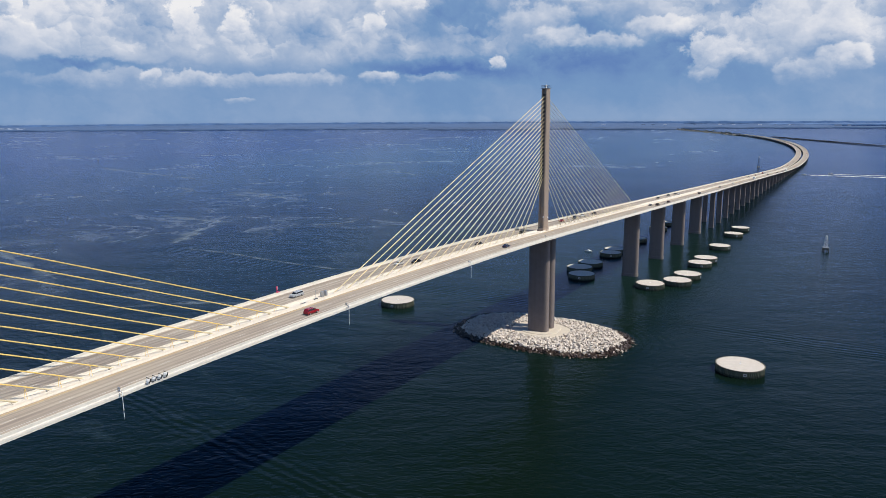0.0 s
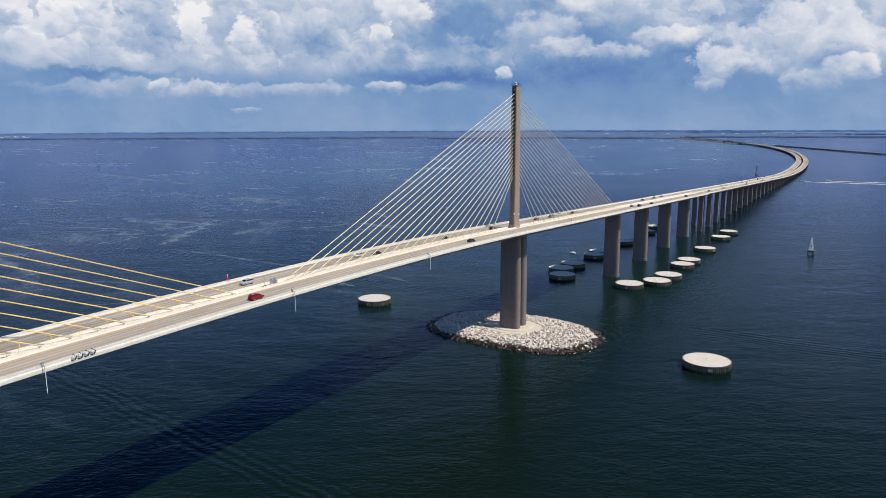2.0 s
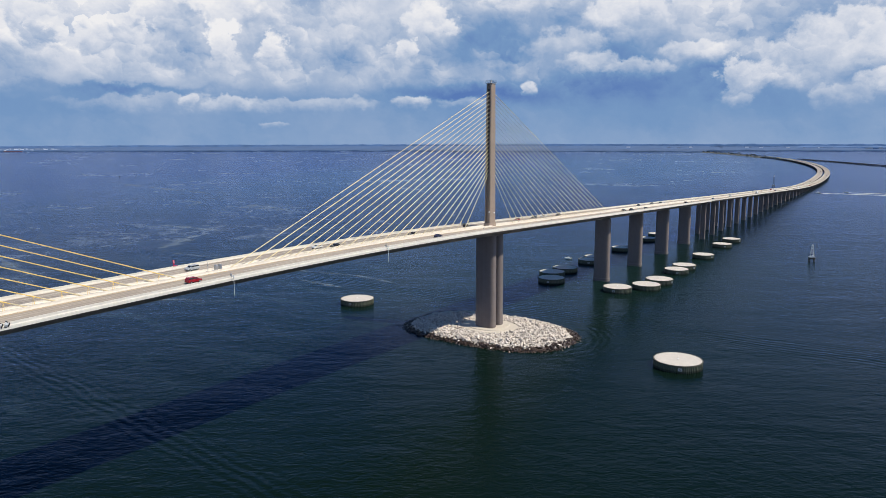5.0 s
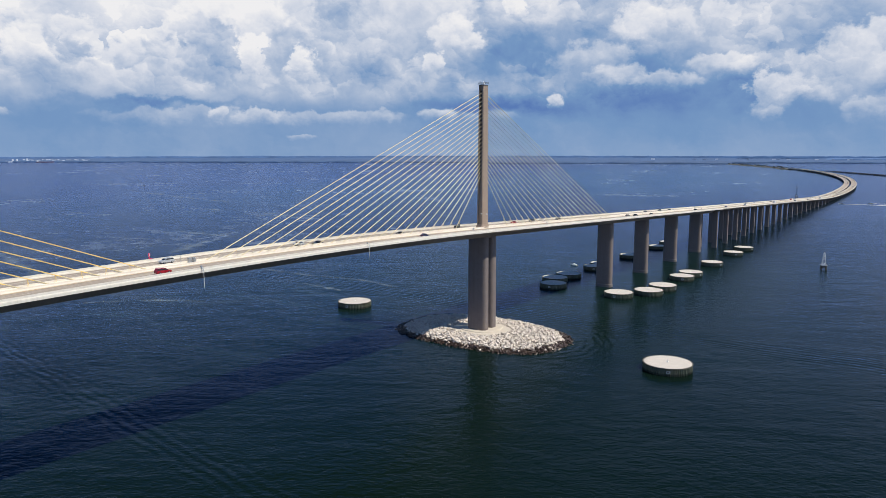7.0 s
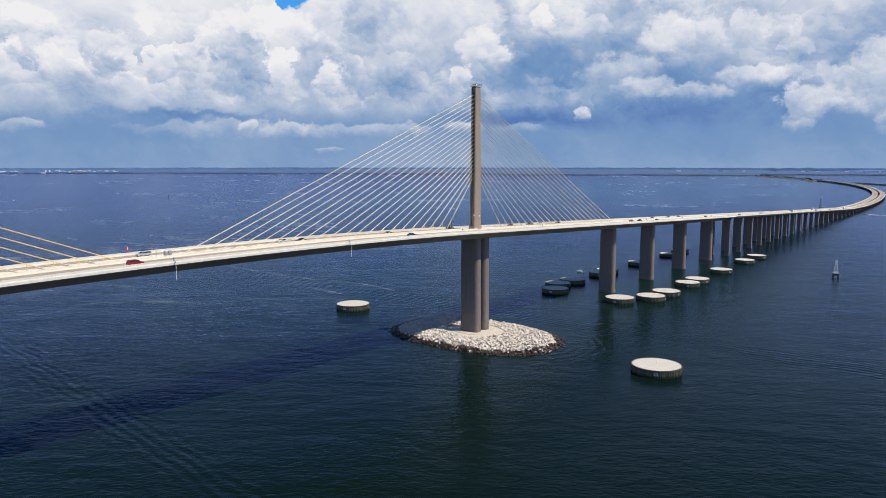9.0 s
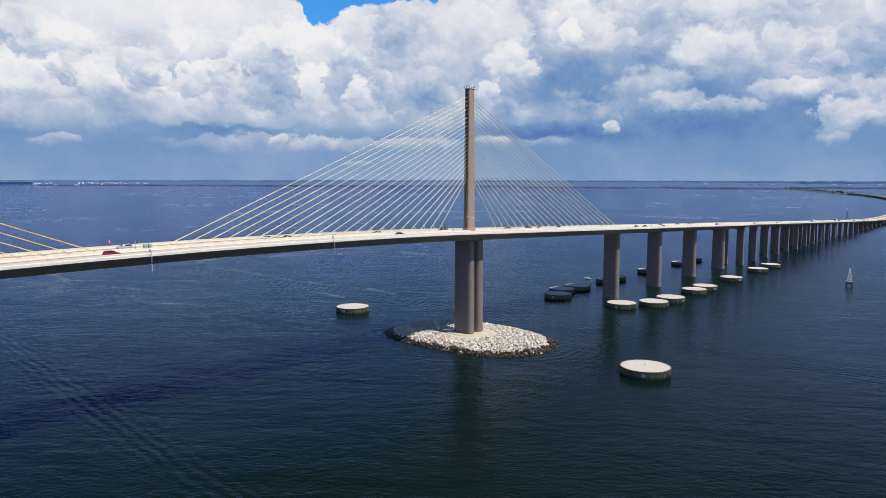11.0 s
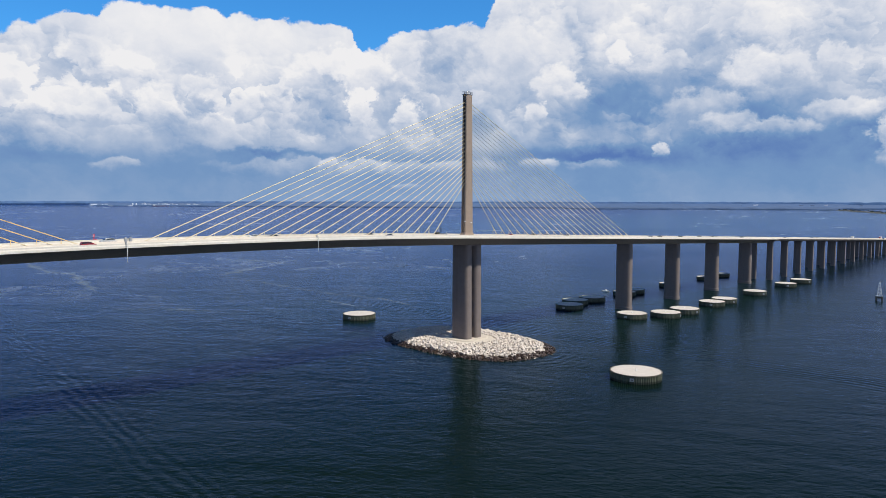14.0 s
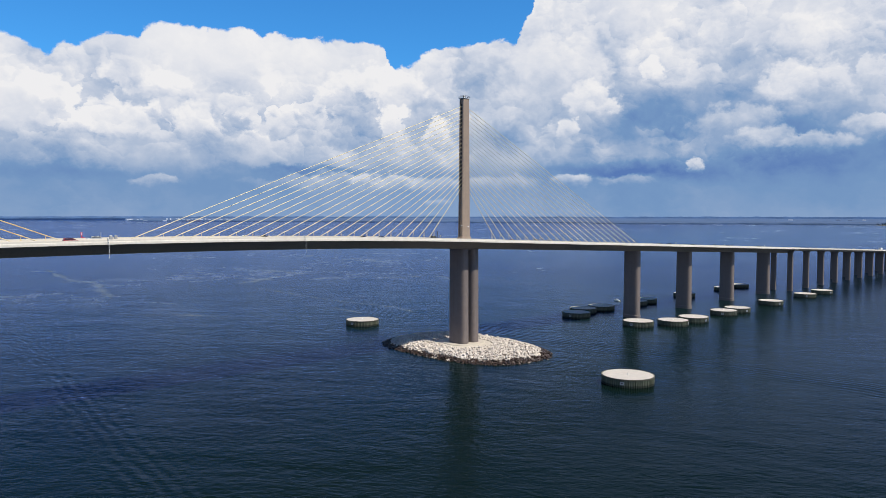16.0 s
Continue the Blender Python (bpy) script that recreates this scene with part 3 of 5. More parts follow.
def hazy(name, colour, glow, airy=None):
    """Distant land with blue air haze put into its colour and glow; airy: its hazier colour where the land runs on to
    the skyline.
    """
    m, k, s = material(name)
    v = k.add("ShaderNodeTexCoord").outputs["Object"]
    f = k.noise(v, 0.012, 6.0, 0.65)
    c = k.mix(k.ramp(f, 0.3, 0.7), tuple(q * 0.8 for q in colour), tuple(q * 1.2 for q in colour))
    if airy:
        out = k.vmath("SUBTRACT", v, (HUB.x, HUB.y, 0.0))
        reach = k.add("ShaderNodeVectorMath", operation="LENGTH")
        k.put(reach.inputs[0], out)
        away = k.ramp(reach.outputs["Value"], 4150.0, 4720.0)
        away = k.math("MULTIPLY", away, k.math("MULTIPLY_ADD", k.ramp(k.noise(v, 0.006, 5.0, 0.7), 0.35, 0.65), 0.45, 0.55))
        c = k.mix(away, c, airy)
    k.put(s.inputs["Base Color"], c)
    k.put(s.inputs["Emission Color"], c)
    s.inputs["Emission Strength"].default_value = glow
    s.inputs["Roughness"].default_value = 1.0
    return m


# haze is part of these colours; the emission stands in for lit air
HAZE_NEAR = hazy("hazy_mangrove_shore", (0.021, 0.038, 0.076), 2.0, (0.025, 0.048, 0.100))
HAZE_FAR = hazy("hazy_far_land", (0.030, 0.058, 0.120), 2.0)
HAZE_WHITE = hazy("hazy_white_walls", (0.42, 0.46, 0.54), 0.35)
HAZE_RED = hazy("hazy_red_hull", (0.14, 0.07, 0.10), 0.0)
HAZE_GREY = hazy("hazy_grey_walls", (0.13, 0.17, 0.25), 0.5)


def shore(name, label, az0, az1, dist0, dist1, tall, mat, step=0.12, seed=1, inland=1500.0):
    """A wooded coast: an uneven row of tree tops with a flat body of land that runs back behind them."""
    rng = random.Random(seed)
    bm = bmesh.new()
    n = max(4, int((az1 - az0) / step))
    rows = []
    for i in range(n + 1):
        f = i / n
        a = az0 + (az1 - az0) * f
        d = dist0 + (dist1 - dist0) * f + 260 * noise.noise((a * 0.6, seed * 3.1, 0.0))
        ends = min(1.0, f * 30, (1 - f) * 30)
        h = tall * ends * (0.72 + 0.16 * noise.noise((a * 1.7, seed, 0.4)) + 0.14 * rng.random())
        h = max(h, 1.2)
        back = d + inland * (0.9 + 0.1 * ends)
        rows.append([bm.verts.new(polar(a, r, z)) for r, z in ((d, -3.0), (d, h * 0.75), (d + 60, h), (d + inland * 0.33, h * 0.8), (d + inland * 0.66, h * 0.8), (back, h * 0.8), (back + 40, -3.0))])
    for lo, hi in zip(rows, rows[1:]):
        for j in range(6):
            bm.faces.new((lo[j], hi[j], hi[j + 1], lo[j + 1]))
    ob = part(name, bm, mat)
    tagged(ob, label, "shore", "", "structure")
    return ob


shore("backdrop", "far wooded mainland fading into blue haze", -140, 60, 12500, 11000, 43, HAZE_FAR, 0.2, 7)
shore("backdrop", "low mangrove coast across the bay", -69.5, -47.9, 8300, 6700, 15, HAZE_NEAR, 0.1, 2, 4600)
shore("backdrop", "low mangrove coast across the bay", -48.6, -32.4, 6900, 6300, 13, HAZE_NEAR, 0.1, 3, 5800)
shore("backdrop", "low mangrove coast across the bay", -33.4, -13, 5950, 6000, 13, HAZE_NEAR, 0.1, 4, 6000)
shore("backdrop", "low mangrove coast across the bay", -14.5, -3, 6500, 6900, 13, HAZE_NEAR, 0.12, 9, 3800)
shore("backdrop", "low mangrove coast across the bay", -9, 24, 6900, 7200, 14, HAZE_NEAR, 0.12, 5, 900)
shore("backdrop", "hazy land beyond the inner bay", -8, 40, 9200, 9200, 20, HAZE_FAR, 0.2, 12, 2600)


def far_block(az, r, w, d, h, mat, name, label, category, group, pitched=True):
    base = polar(az, r)
    s = (Vector((base.x, base.y)) - HUB).length / r
    ob = thing(name, label, category, group, "", pose(base.x, base.y, base.z - 0.5, 0, 0, -az))
    bm = box(0, 0, h * s / 2, w * s, d * s, h * s)
    part("wall", bm, mat, ob)
    rb = bmesh.new()
    if pitched:
        for sx in (-1, 1):
            pts = [(sx * w * s * 0.52, -d * s * 0.54, h * s), (sx * w * s * 0.52, 0, h * s * 1.25), (sx * w * s * 0.52, d * s * 0.54, h * s)]
            tri = [rb.verts.new(p) for p in pts]
            rb.faces.new(tri if sx > 0 else tri[::-1])
        rb.verts.ensure_lookup_table()
        for i, j in ((0, 1), (1, 2), (2, 0)):
            rb.faces.new((rb.verts[i], rb.verts[3 + i], rb.verts[3 + j], rb.verts[j]))
    else:
        add_box(rb, 0, 0, h * s + 0.4, w * s * 1.03, d * s * 1.03, 0.8)
    part("roof", rb, HAZE_GREY if pitched else mat, ob)
    return ob


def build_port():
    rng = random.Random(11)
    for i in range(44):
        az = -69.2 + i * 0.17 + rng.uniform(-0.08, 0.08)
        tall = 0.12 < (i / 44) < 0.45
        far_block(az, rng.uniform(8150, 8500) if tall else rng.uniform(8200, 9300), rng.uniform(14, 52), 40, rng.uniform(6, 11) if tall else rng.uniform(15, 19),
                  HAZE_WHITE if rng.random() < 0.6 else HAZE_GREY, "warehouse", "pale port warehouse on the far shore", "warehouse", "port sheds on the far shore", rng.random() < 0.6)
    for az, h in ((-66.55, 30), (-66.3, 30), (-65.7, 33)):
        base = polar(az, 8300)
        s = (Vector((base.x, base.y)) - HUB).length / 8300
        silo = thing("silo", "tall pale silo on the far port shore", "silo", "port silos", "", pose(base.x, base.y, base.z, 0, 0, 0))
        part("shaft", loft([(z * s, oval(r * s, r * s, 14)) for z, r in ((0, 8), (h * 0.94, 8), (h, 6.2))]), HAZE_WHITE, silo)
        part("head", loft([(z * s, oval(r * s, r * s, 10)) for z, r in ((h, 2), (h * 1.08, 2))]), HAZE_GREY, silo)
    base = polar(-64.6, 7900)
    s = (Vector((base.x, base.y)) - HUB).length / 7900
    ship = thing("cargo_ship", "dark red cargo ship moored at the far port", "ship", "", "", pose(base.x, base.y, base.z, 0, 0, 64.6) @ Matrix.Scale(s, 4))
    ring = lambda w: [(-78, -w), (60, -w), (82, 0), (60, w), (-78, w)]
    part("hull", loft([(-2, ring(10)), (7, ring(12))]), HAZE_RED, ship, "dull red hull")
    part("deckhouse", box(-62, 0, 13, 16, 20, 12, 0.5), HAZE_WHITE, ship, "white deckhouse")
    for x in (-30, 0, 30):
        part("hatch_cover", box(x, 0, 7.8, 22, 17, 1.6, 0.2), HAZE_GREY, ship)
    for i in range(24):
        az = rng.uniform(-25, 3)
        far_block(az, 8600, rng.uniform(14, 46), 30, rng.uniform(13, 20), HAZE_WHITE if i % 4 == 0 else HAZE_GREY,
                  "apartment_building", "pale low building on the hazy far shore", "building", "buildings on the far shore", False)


# ---------------------------------------------------------------- line of the bridge
MID = -182.0          # crest of the deck, half way between the two masts
SOUTH = 2 * MID       # the second mast
END = 426.7           # end of the cable-stayed unit; twin trestles follow
R_CURVE, Y_CURVE = 6700.0, 1290.0


def deck_z(y):
    """Height of the road surface."""
    d = abs(y - MID)
    z = 60.6 - 1.143e-4 * min(d, 175) ** 2 - 0.04 * max(d - 175, 0)
    g = (z - 7.2) / 2.5
    return 7.2 + 2.5 * (g if g > 30 else math.log1p(math.exp(g)))


def deck_x(y):
    return -max(y - Y_CURVE, 0) ** 2 / (2 * R_CURVE)


def spot(x, y, dz=0.0):
    """A point of the road: metres across from the middle, metres along."""
    h = math.atan2(-max(y - Y_CURVE, 0), R_CURVE)
    return far((deck_x(y) + x * math.cos(h), y - x * math.sin(h), deck_z(y) + dz))


def sweep(section, stations, closed=True, offset=None):
    """A cross-section of (across, up from the road surface), drawn along the road."""
    bm = bmesh.new()
    uv = bm.loops.layers.uv.new("UVMap")
    rows = []
    for y in stations:
        o = offset(y) if offset else 0.0
        rows.append([(bm.verts.new(spot(x + o, y, z)), (x + o, y)) for x, z in section])
    n = len(section)
    for lo, hi in zip(rows, rows[1:]):
        for i in range(n if closed else n - 1):
            j = (i + 1) % n
            four = (lo[i], lo[j], hi[j], hi[i])
            f = bm.faces.new([v for v, _ in four])
            for loop, (_, c) in zip(f.loops, four):
                loop[uv].uv = c
    if closed:
        bm.faces.new([v for v, _ in rows[0]][::-1])
        bm.faces.new([v for v, _ in rows[-1]])
    bmesh.ops.recalc_face_normals(bm, faces=bm.faces)
    return bm


def steps(a, b, d):
    n = max(1, round((b - a) / d))
    return [a + (b - a) * i / n for i in range(n + 1)]


HALF = 14.5
BARRIER = [(-0.28, 0.0), (0.28, 0.0), (0.26, 0.25), (0.14, 0.5), (0.12, 1.05), (-0.12, 1.05), (-0.16, 0.5), (-0.28, 0.25)]


def build_main_deck():
    ys = steps(-700, END, 12.2)
    deck = thing("bridge_deck", "pale concrete box girder bridge deck carrying two roadways", "bridge", "", "structure")
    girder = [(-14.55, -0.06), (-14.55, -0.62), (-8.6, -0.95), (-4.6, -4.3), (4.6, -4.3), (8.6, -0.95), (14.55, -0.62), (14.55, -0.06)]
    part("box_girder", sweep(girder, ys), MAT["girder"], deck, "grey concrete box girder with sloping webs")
    for s in (-1, 1):
        a, b = sorted((s * 2.2, s * 14.1))
        part("roadway", sweep([(a, -0.05), (b, -0.05), (b, 0), (a, 0)], ys), MAT["road"], deck, "worn pale concrete roadway")
        part("edge_barrier", sweep([(s * 14.3 + x * 1.4, z) for x, z in BARRIER], ys), MAT["barrier"], deck, "pale concrete parapet")
        fascia = [(s * 14.56, 0.0), (s * 14.72, 0.0), (s * 14.72, -0.56), (s * 14.56, -0.56)]
        part("fascia", sweep(fascia, ys), MAT["barrier"], deck, "pale concrete edge beam")
        part("median_barrier", sweep([(s * 2.0 + x, z * 0.85) for x, z in BARRIER], ys), MAT["median"], deck)
        for x, w, mat, nm in ((3.0, 0.2, "line_yellow", "yellow_line"), (10.75, 0.18, "line_white", "edge_line")):
            part(nm, sweep([(s * x - w / 2, 0.004), (s * x + w / 2, 0.004)], ys, False), MAT[mat], deck)
    part("median", sweep([(-1.75, -0.05), (1.75, -0.05), (1.75, 0.28), (-1.75, 0.28)], ys), MAT["median"], deck, "raised pale concrete median between the roadways")
    dash = bmesh.new()
    for s in (-1, 1):
        for i in range(int((END + 400) / 12)):
            y = -400 + i * 12
            four = [dash.verts.new(spot(s * 6.9 + dx, y + dy, 0.005)) for dx, dy in ((-0.08, 0), (0.08, 0), (0.08, 3.2), (-0.08, 3.2))]
            dash.faces.new(four)
    tagged(part("lane_dashes", dash, MAT["line_white"], deck, "white lane dashes"), kind="stuff")


def twin(y):
    return 7.55 + 1.5 * min(1.0, max(0.0, (y - 900) / 700))


def build_trestle_decks():
    ys = steps(END + 0.2, 1300, 20.5) + steps(1300, 3850, 41)[1:]
    for s, side in ((-1, "far"), (1, "near")):
        deck = thing("trestle_deck", "long pale concrete trestle roadway curving away over the bay", "bridge", "twin trestle roadways", "structure")
        off = lambda y, s=s: s * twin(y)
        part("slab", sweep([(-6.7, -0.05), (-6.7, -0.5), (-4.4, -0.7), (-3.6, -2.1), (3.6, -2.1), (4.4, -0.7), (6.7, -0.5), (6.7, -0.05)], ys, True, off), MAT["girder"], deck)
        part("roadway", sweep([(-6.35, -0.05), (6.35, -0.05), (6.35, 0), (-6.35, 0)], ys, True, off), MAT["road"], deck, "worn pale concrete roadway")
        for q in (-1, 1):
            part("edge_barrier", sweep([(q * 6.5 + x, z) for x, z in BARRIER], ys, True, off), MAT["barrier"], deck, "pale concrete parapet")
            part("edge_line", sweep([(q * 4.6 - 0.09, 0.005), (q * 4.6 + 0.09, 0.005)], ys, False, off), MAT["line_white" if q == s else "line_yellow"], deck)


def slab_oval(a, b, n=40):
    """Outline of a thick wall with round ends."""
    return oval(a, b, n, 3.8)


def build_pier(y):
    z = deck_z(y) - 4.3
    ob = thing("bridge_pier", "tall grey concrete pier standing in the water", "pier", "tall piers of the side spans", "", pose(0, y, 0))
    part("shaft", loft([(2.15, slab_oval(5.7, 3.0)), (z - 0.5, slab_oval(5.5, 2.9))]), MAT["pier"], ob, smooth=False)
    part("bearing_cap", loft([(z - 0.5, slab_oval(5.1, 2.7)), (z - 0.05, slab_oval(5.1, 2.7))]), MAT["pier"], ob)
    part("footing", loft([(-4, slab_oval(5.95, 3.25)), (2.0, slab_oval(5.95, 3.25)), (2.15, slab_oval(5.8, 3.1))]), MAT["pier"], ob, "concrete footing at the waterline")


def build_trestle_piers():
    y, i = END, 0
    while y < 3830:
        for s in (-1, 1):
            c = spot(s * twin(y), y)
            k = 1.0
            r = (Vector((deck_x(y), y)) - HUB).length
            if r > FAR0:
                k = (Vector((c.x, c.y)) - HUB).length / r
            w0 = far((deck_x(y), y, 0.0)).z
            top = c.z - 2.15 * k
            low = top - w0
            h = math.degrees(math.atan2(max(y - Y_CURVE, 0), R_CURVE))
            ob = thing("trestle_pier", "slender grey concrete trestle pier with a flared head", "pier", "trestle piers", "", pose(c.x, c.y, w0, 0, 0, h))
            flare = min(2.4 * k, low * 0.4)
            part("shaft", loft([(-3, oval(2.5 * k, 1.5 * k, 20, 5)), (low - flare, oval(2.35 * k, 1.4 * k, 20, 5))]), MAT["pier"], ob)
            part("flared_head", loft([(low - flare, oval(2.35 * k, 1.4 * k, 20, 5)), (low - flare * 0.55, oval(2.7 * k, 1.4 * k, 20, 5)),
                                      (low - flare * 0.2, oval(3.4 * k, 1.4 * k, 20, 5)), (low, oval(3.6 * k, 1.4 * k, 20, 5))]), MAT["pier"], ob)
        y += 41.15
        i += 1


# ---------------------------------------------------------------- masts and cables
CABLES = 21


def build_mast(y0):
    zd = deck_z(y0)
    ob = thing("bridge_mast", "slender tan concrete mast with fans of yellow stay cables", "bridge mast", "masts of the bridge", "", pose(0, y0, 0))
    top = 130.6

    def ring(z):
        f = (z - zd) / (top - zd)
        return 1.75 - 0.2 * f, 3.0 - 0.75 * f

    def outline(z):
        a, b = ring(z)
        g = 0.75  # the recess of the cable saddles, on both narrow faces
        return [(a, -b + 0.4), (a, b - 0.4), (a - 0.35, b), (g, b), (g, b - 0.7), (-g, b - 0.7), (-g, b), (-a + 0.35, b),
                (-a, b - 0.4), (-a, -b + 0.4), (-a + 0.35, -b), (-g, -b), (-g, -b + 0.7), (g, -b + 0.7), (g, -b), (a - 0.35, -b)]

    part("mast_shaft", loft([(z, outline(z)) for z in (zd - 0.2, 75, 90, 105, 120, top)]), MAT["mast"], ob, "tan concrete mast shaft")
    part("mast_plinth", loft([(zd + 0.0, [(x * 1.12, y * 1.1) for x, y in oval(2.0, 3.6, 24, 6)]), (zd + 2.2, oval(1.95, 3.4, 24, 6))]), MAT["mast"], ob)
    for s in (-1, 1):
        for i in range(CABLES):
            z = 84.6 + i * 2.1
            a, b = ring(z)
            part("cable_pocket", box(0, s * (b - 0.62), z + 0.75, 1.45, 0.16, 0.95), MAT["anchor_recess"], ob, "dark cable pocket")
    for x, y, z in ((1.85, 1.2, zd + 7.4), (1.2, -3.0, zd + 8.0)):
        part("service_lamp", loft([(z - 0.35, oval(0.3, 0.3, 10)), (z, oval(0.42, 0.42, 10)), (z + 0.3, oval(0.25, 0.25, 10))], move=lambda v, x=x, y=y: v + Vector((x, y, 0))), MAT["white_paint"], ob, "small pale lamp on the mast face")
    part("top_deck", box(0, 0, top + 0.1, 3.6, 5.0, 0.25, 0.04), MAT["steel"], ob)
    rail = bmesh.new()
    for x in (-1.7, 0, 1.7):
        for y in (-2.4, -0.8, 0.8, 2.4):
            if x or abs(y) > 2:
                add_tube(rail, (x, y, top + 0.2), (x, y, top + 1.5), 0.05, n=5)
    for z in (0.85, 1.45):
        for s in (-1, 1):
            add_tube(rail, (s * 1.7, -2.4, top + z), (s * 1.7, 2.4, top + z), 0.05, n=5)
            add_tube(rail, (-1.7, s * 2.4, top + z), (1.7, s * 2.4, top + z), 0.05, n=5)
    part("railing", rail, MAT["dark_steel"], ob, "dark steel railing round the mast top")
    part("antenna", tube((0.3, 0.4, top), (0.3, 0.4, top + 3.2), 0.07, 0.03, n=6), MAT["steel"], ob)
    part("beacon_lamp", loft([(top + 0.2, oval(0.4, 0.4, 12)), (top + 1.6, oval(0.45, 0.45, 12)), (top + 1.9, oval(0.2, 0.2, 12))]), MAT["white_paint"], ob)
    for s in (-1, 1):
        for i in range(CABLES):
            along = 25.5 + 7.3 * i
            z = 84.6 + 2.1 * i
            a, b = ring(z)
            foot = Vector((0, s * along, deck_z(y0 + s * along) + 0.35))
            head = Vector((0, s * (b - 0.7), z))
            way = (head - foot).normalized()
            # south fan in the deeper tone, north fan in the paler lit tone
            cable = part("stay_cable", tube(foot, head, 0.14, n=8), MAT["cable"] if y0 < -1 else MAT["cable_lit"], ob, "yellow stay cable" if y0 < -1 else "cream-yellow stay cable")
            part("anchor_pipe", tube(foot - way * 0.3, foot + way * 4.2, 0.2, 0.17, n=8), MAT["pipe"], cable)
            q = foot + way * 6.0
            for side in (-0.6, 0.6):
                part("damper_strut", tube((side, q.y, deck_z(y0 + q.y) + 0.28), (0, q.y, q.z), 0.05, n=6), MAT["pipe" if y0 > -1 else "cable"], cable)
            part("anchor_block", box(0, foot.y - s * 0.2, foot.z - 0.02, 0.9, 1.7, 0.26, 0.06), MAT["median"], cable)
    for c in (-3.75, 3.75):
        z = zd - 4.3
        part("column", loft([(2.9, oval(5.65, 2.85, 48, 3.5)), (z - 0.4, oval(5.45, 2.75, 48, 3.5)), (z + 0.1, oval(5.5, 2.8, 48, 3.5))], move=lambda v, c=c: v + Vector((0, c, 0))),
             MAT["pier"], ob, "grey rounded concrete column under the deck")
    part("column_head", box(0, 0, zd - 4.35, 10.2, 12.0, 0.5, 0.1), MAT["pier"], ob)
    part("pile_cap", loft([(-3, oval(15.8, 13.2, 56, 2.3)), (2.6, oval(16.0, 13.6, 56, 2.2)), (2.85, oval(15.7, 13.3, 56, 2.2)), (2.9, oval(10.4, 10.6, 56, 2.6)), (3.2, oval(10.2, 10.4, 56, 2.6)), (3.3, oval(9.9, 10.1, 56, 2.6))]), MAT["cap"], ob, "oval pale concrete pile cap")
    return ob


build_main_deck()
build_trestle_decks()
build_mast(0.0)
build_mast(SOUTH)
for i in range(4):
    build_pier(164.6 + 73.15 * i)
build_trestle_piers()
build_port()


# ---------------------------------------------------------------- rock island
def rock_material(name, colour, wet):
    m, k, s = material(name)
    v = k.add("ShaderNodeTexCoord").outputs["Object"]
    f = k.noise(v, 0.9, 6.0, 0.65)
    r = k.add("ShaderNodeObjectInfo").outputs["Random"]
    i = k.add("ShaderNodeNewGeometry").outputs["Random Per Island"]
    tone = k.math("ADD", k.math("MULTIPLY", r, 0.5), k.math("MULTIPLY", i, 0.5))
    c = k.mix(tone, tuple(q * 0.72 for q in colour), tuple(q * 1.18 for q in colour))
    c = k.mix(k.ramp(f, 0.35, 0.75), c, k.mix(1.0, c, (0.72, 0.68, 0.62), "MULTIPLY"))
    k.put(s.inputs["Base Color"], c)
    s.inputs["Roughness"].default_value = 0.35 if wet else 0.9
    k.put(s.inputs["Normal"], k.bump(f, 0.7, 0.1))
    return m


MAT["rock"] = rock_material("pale_limestone", (0.68, 0.615, 0.55), False)
MAT["rock_wet_and_gap"] = rock_material("wet_weedy_rock_and_gap_shade", (0.052, 0.034, 0.026), True)


def rock_mesh(seed, mat):
    rng = random.Random(seed)
    bm = bmesh.new()
    for i in range(13):
        v = Vector((rng.gauss(0, 1), rng.gauss(0, 1), rng.gauss(0, 1))).normalized()
        bm.verts.new(Vector((v.x * rng.uniform(0.8, 1.1), v.y * rng.uniform(0.7, 0.95), v.z * rng.uniform(0.6, 0.85))))
    hull = bmesh.ops.convex_hull(bm, input=bm.verts[:])
    bmesh.ops.delete(bm, geom=[g for g in hull["geom_interior"] if isinstance(g, bmesh.types.BMVert)], context="VERTS")
    me = mesh_of(bm, "rock")
    me.materials.append(mat)
    return me


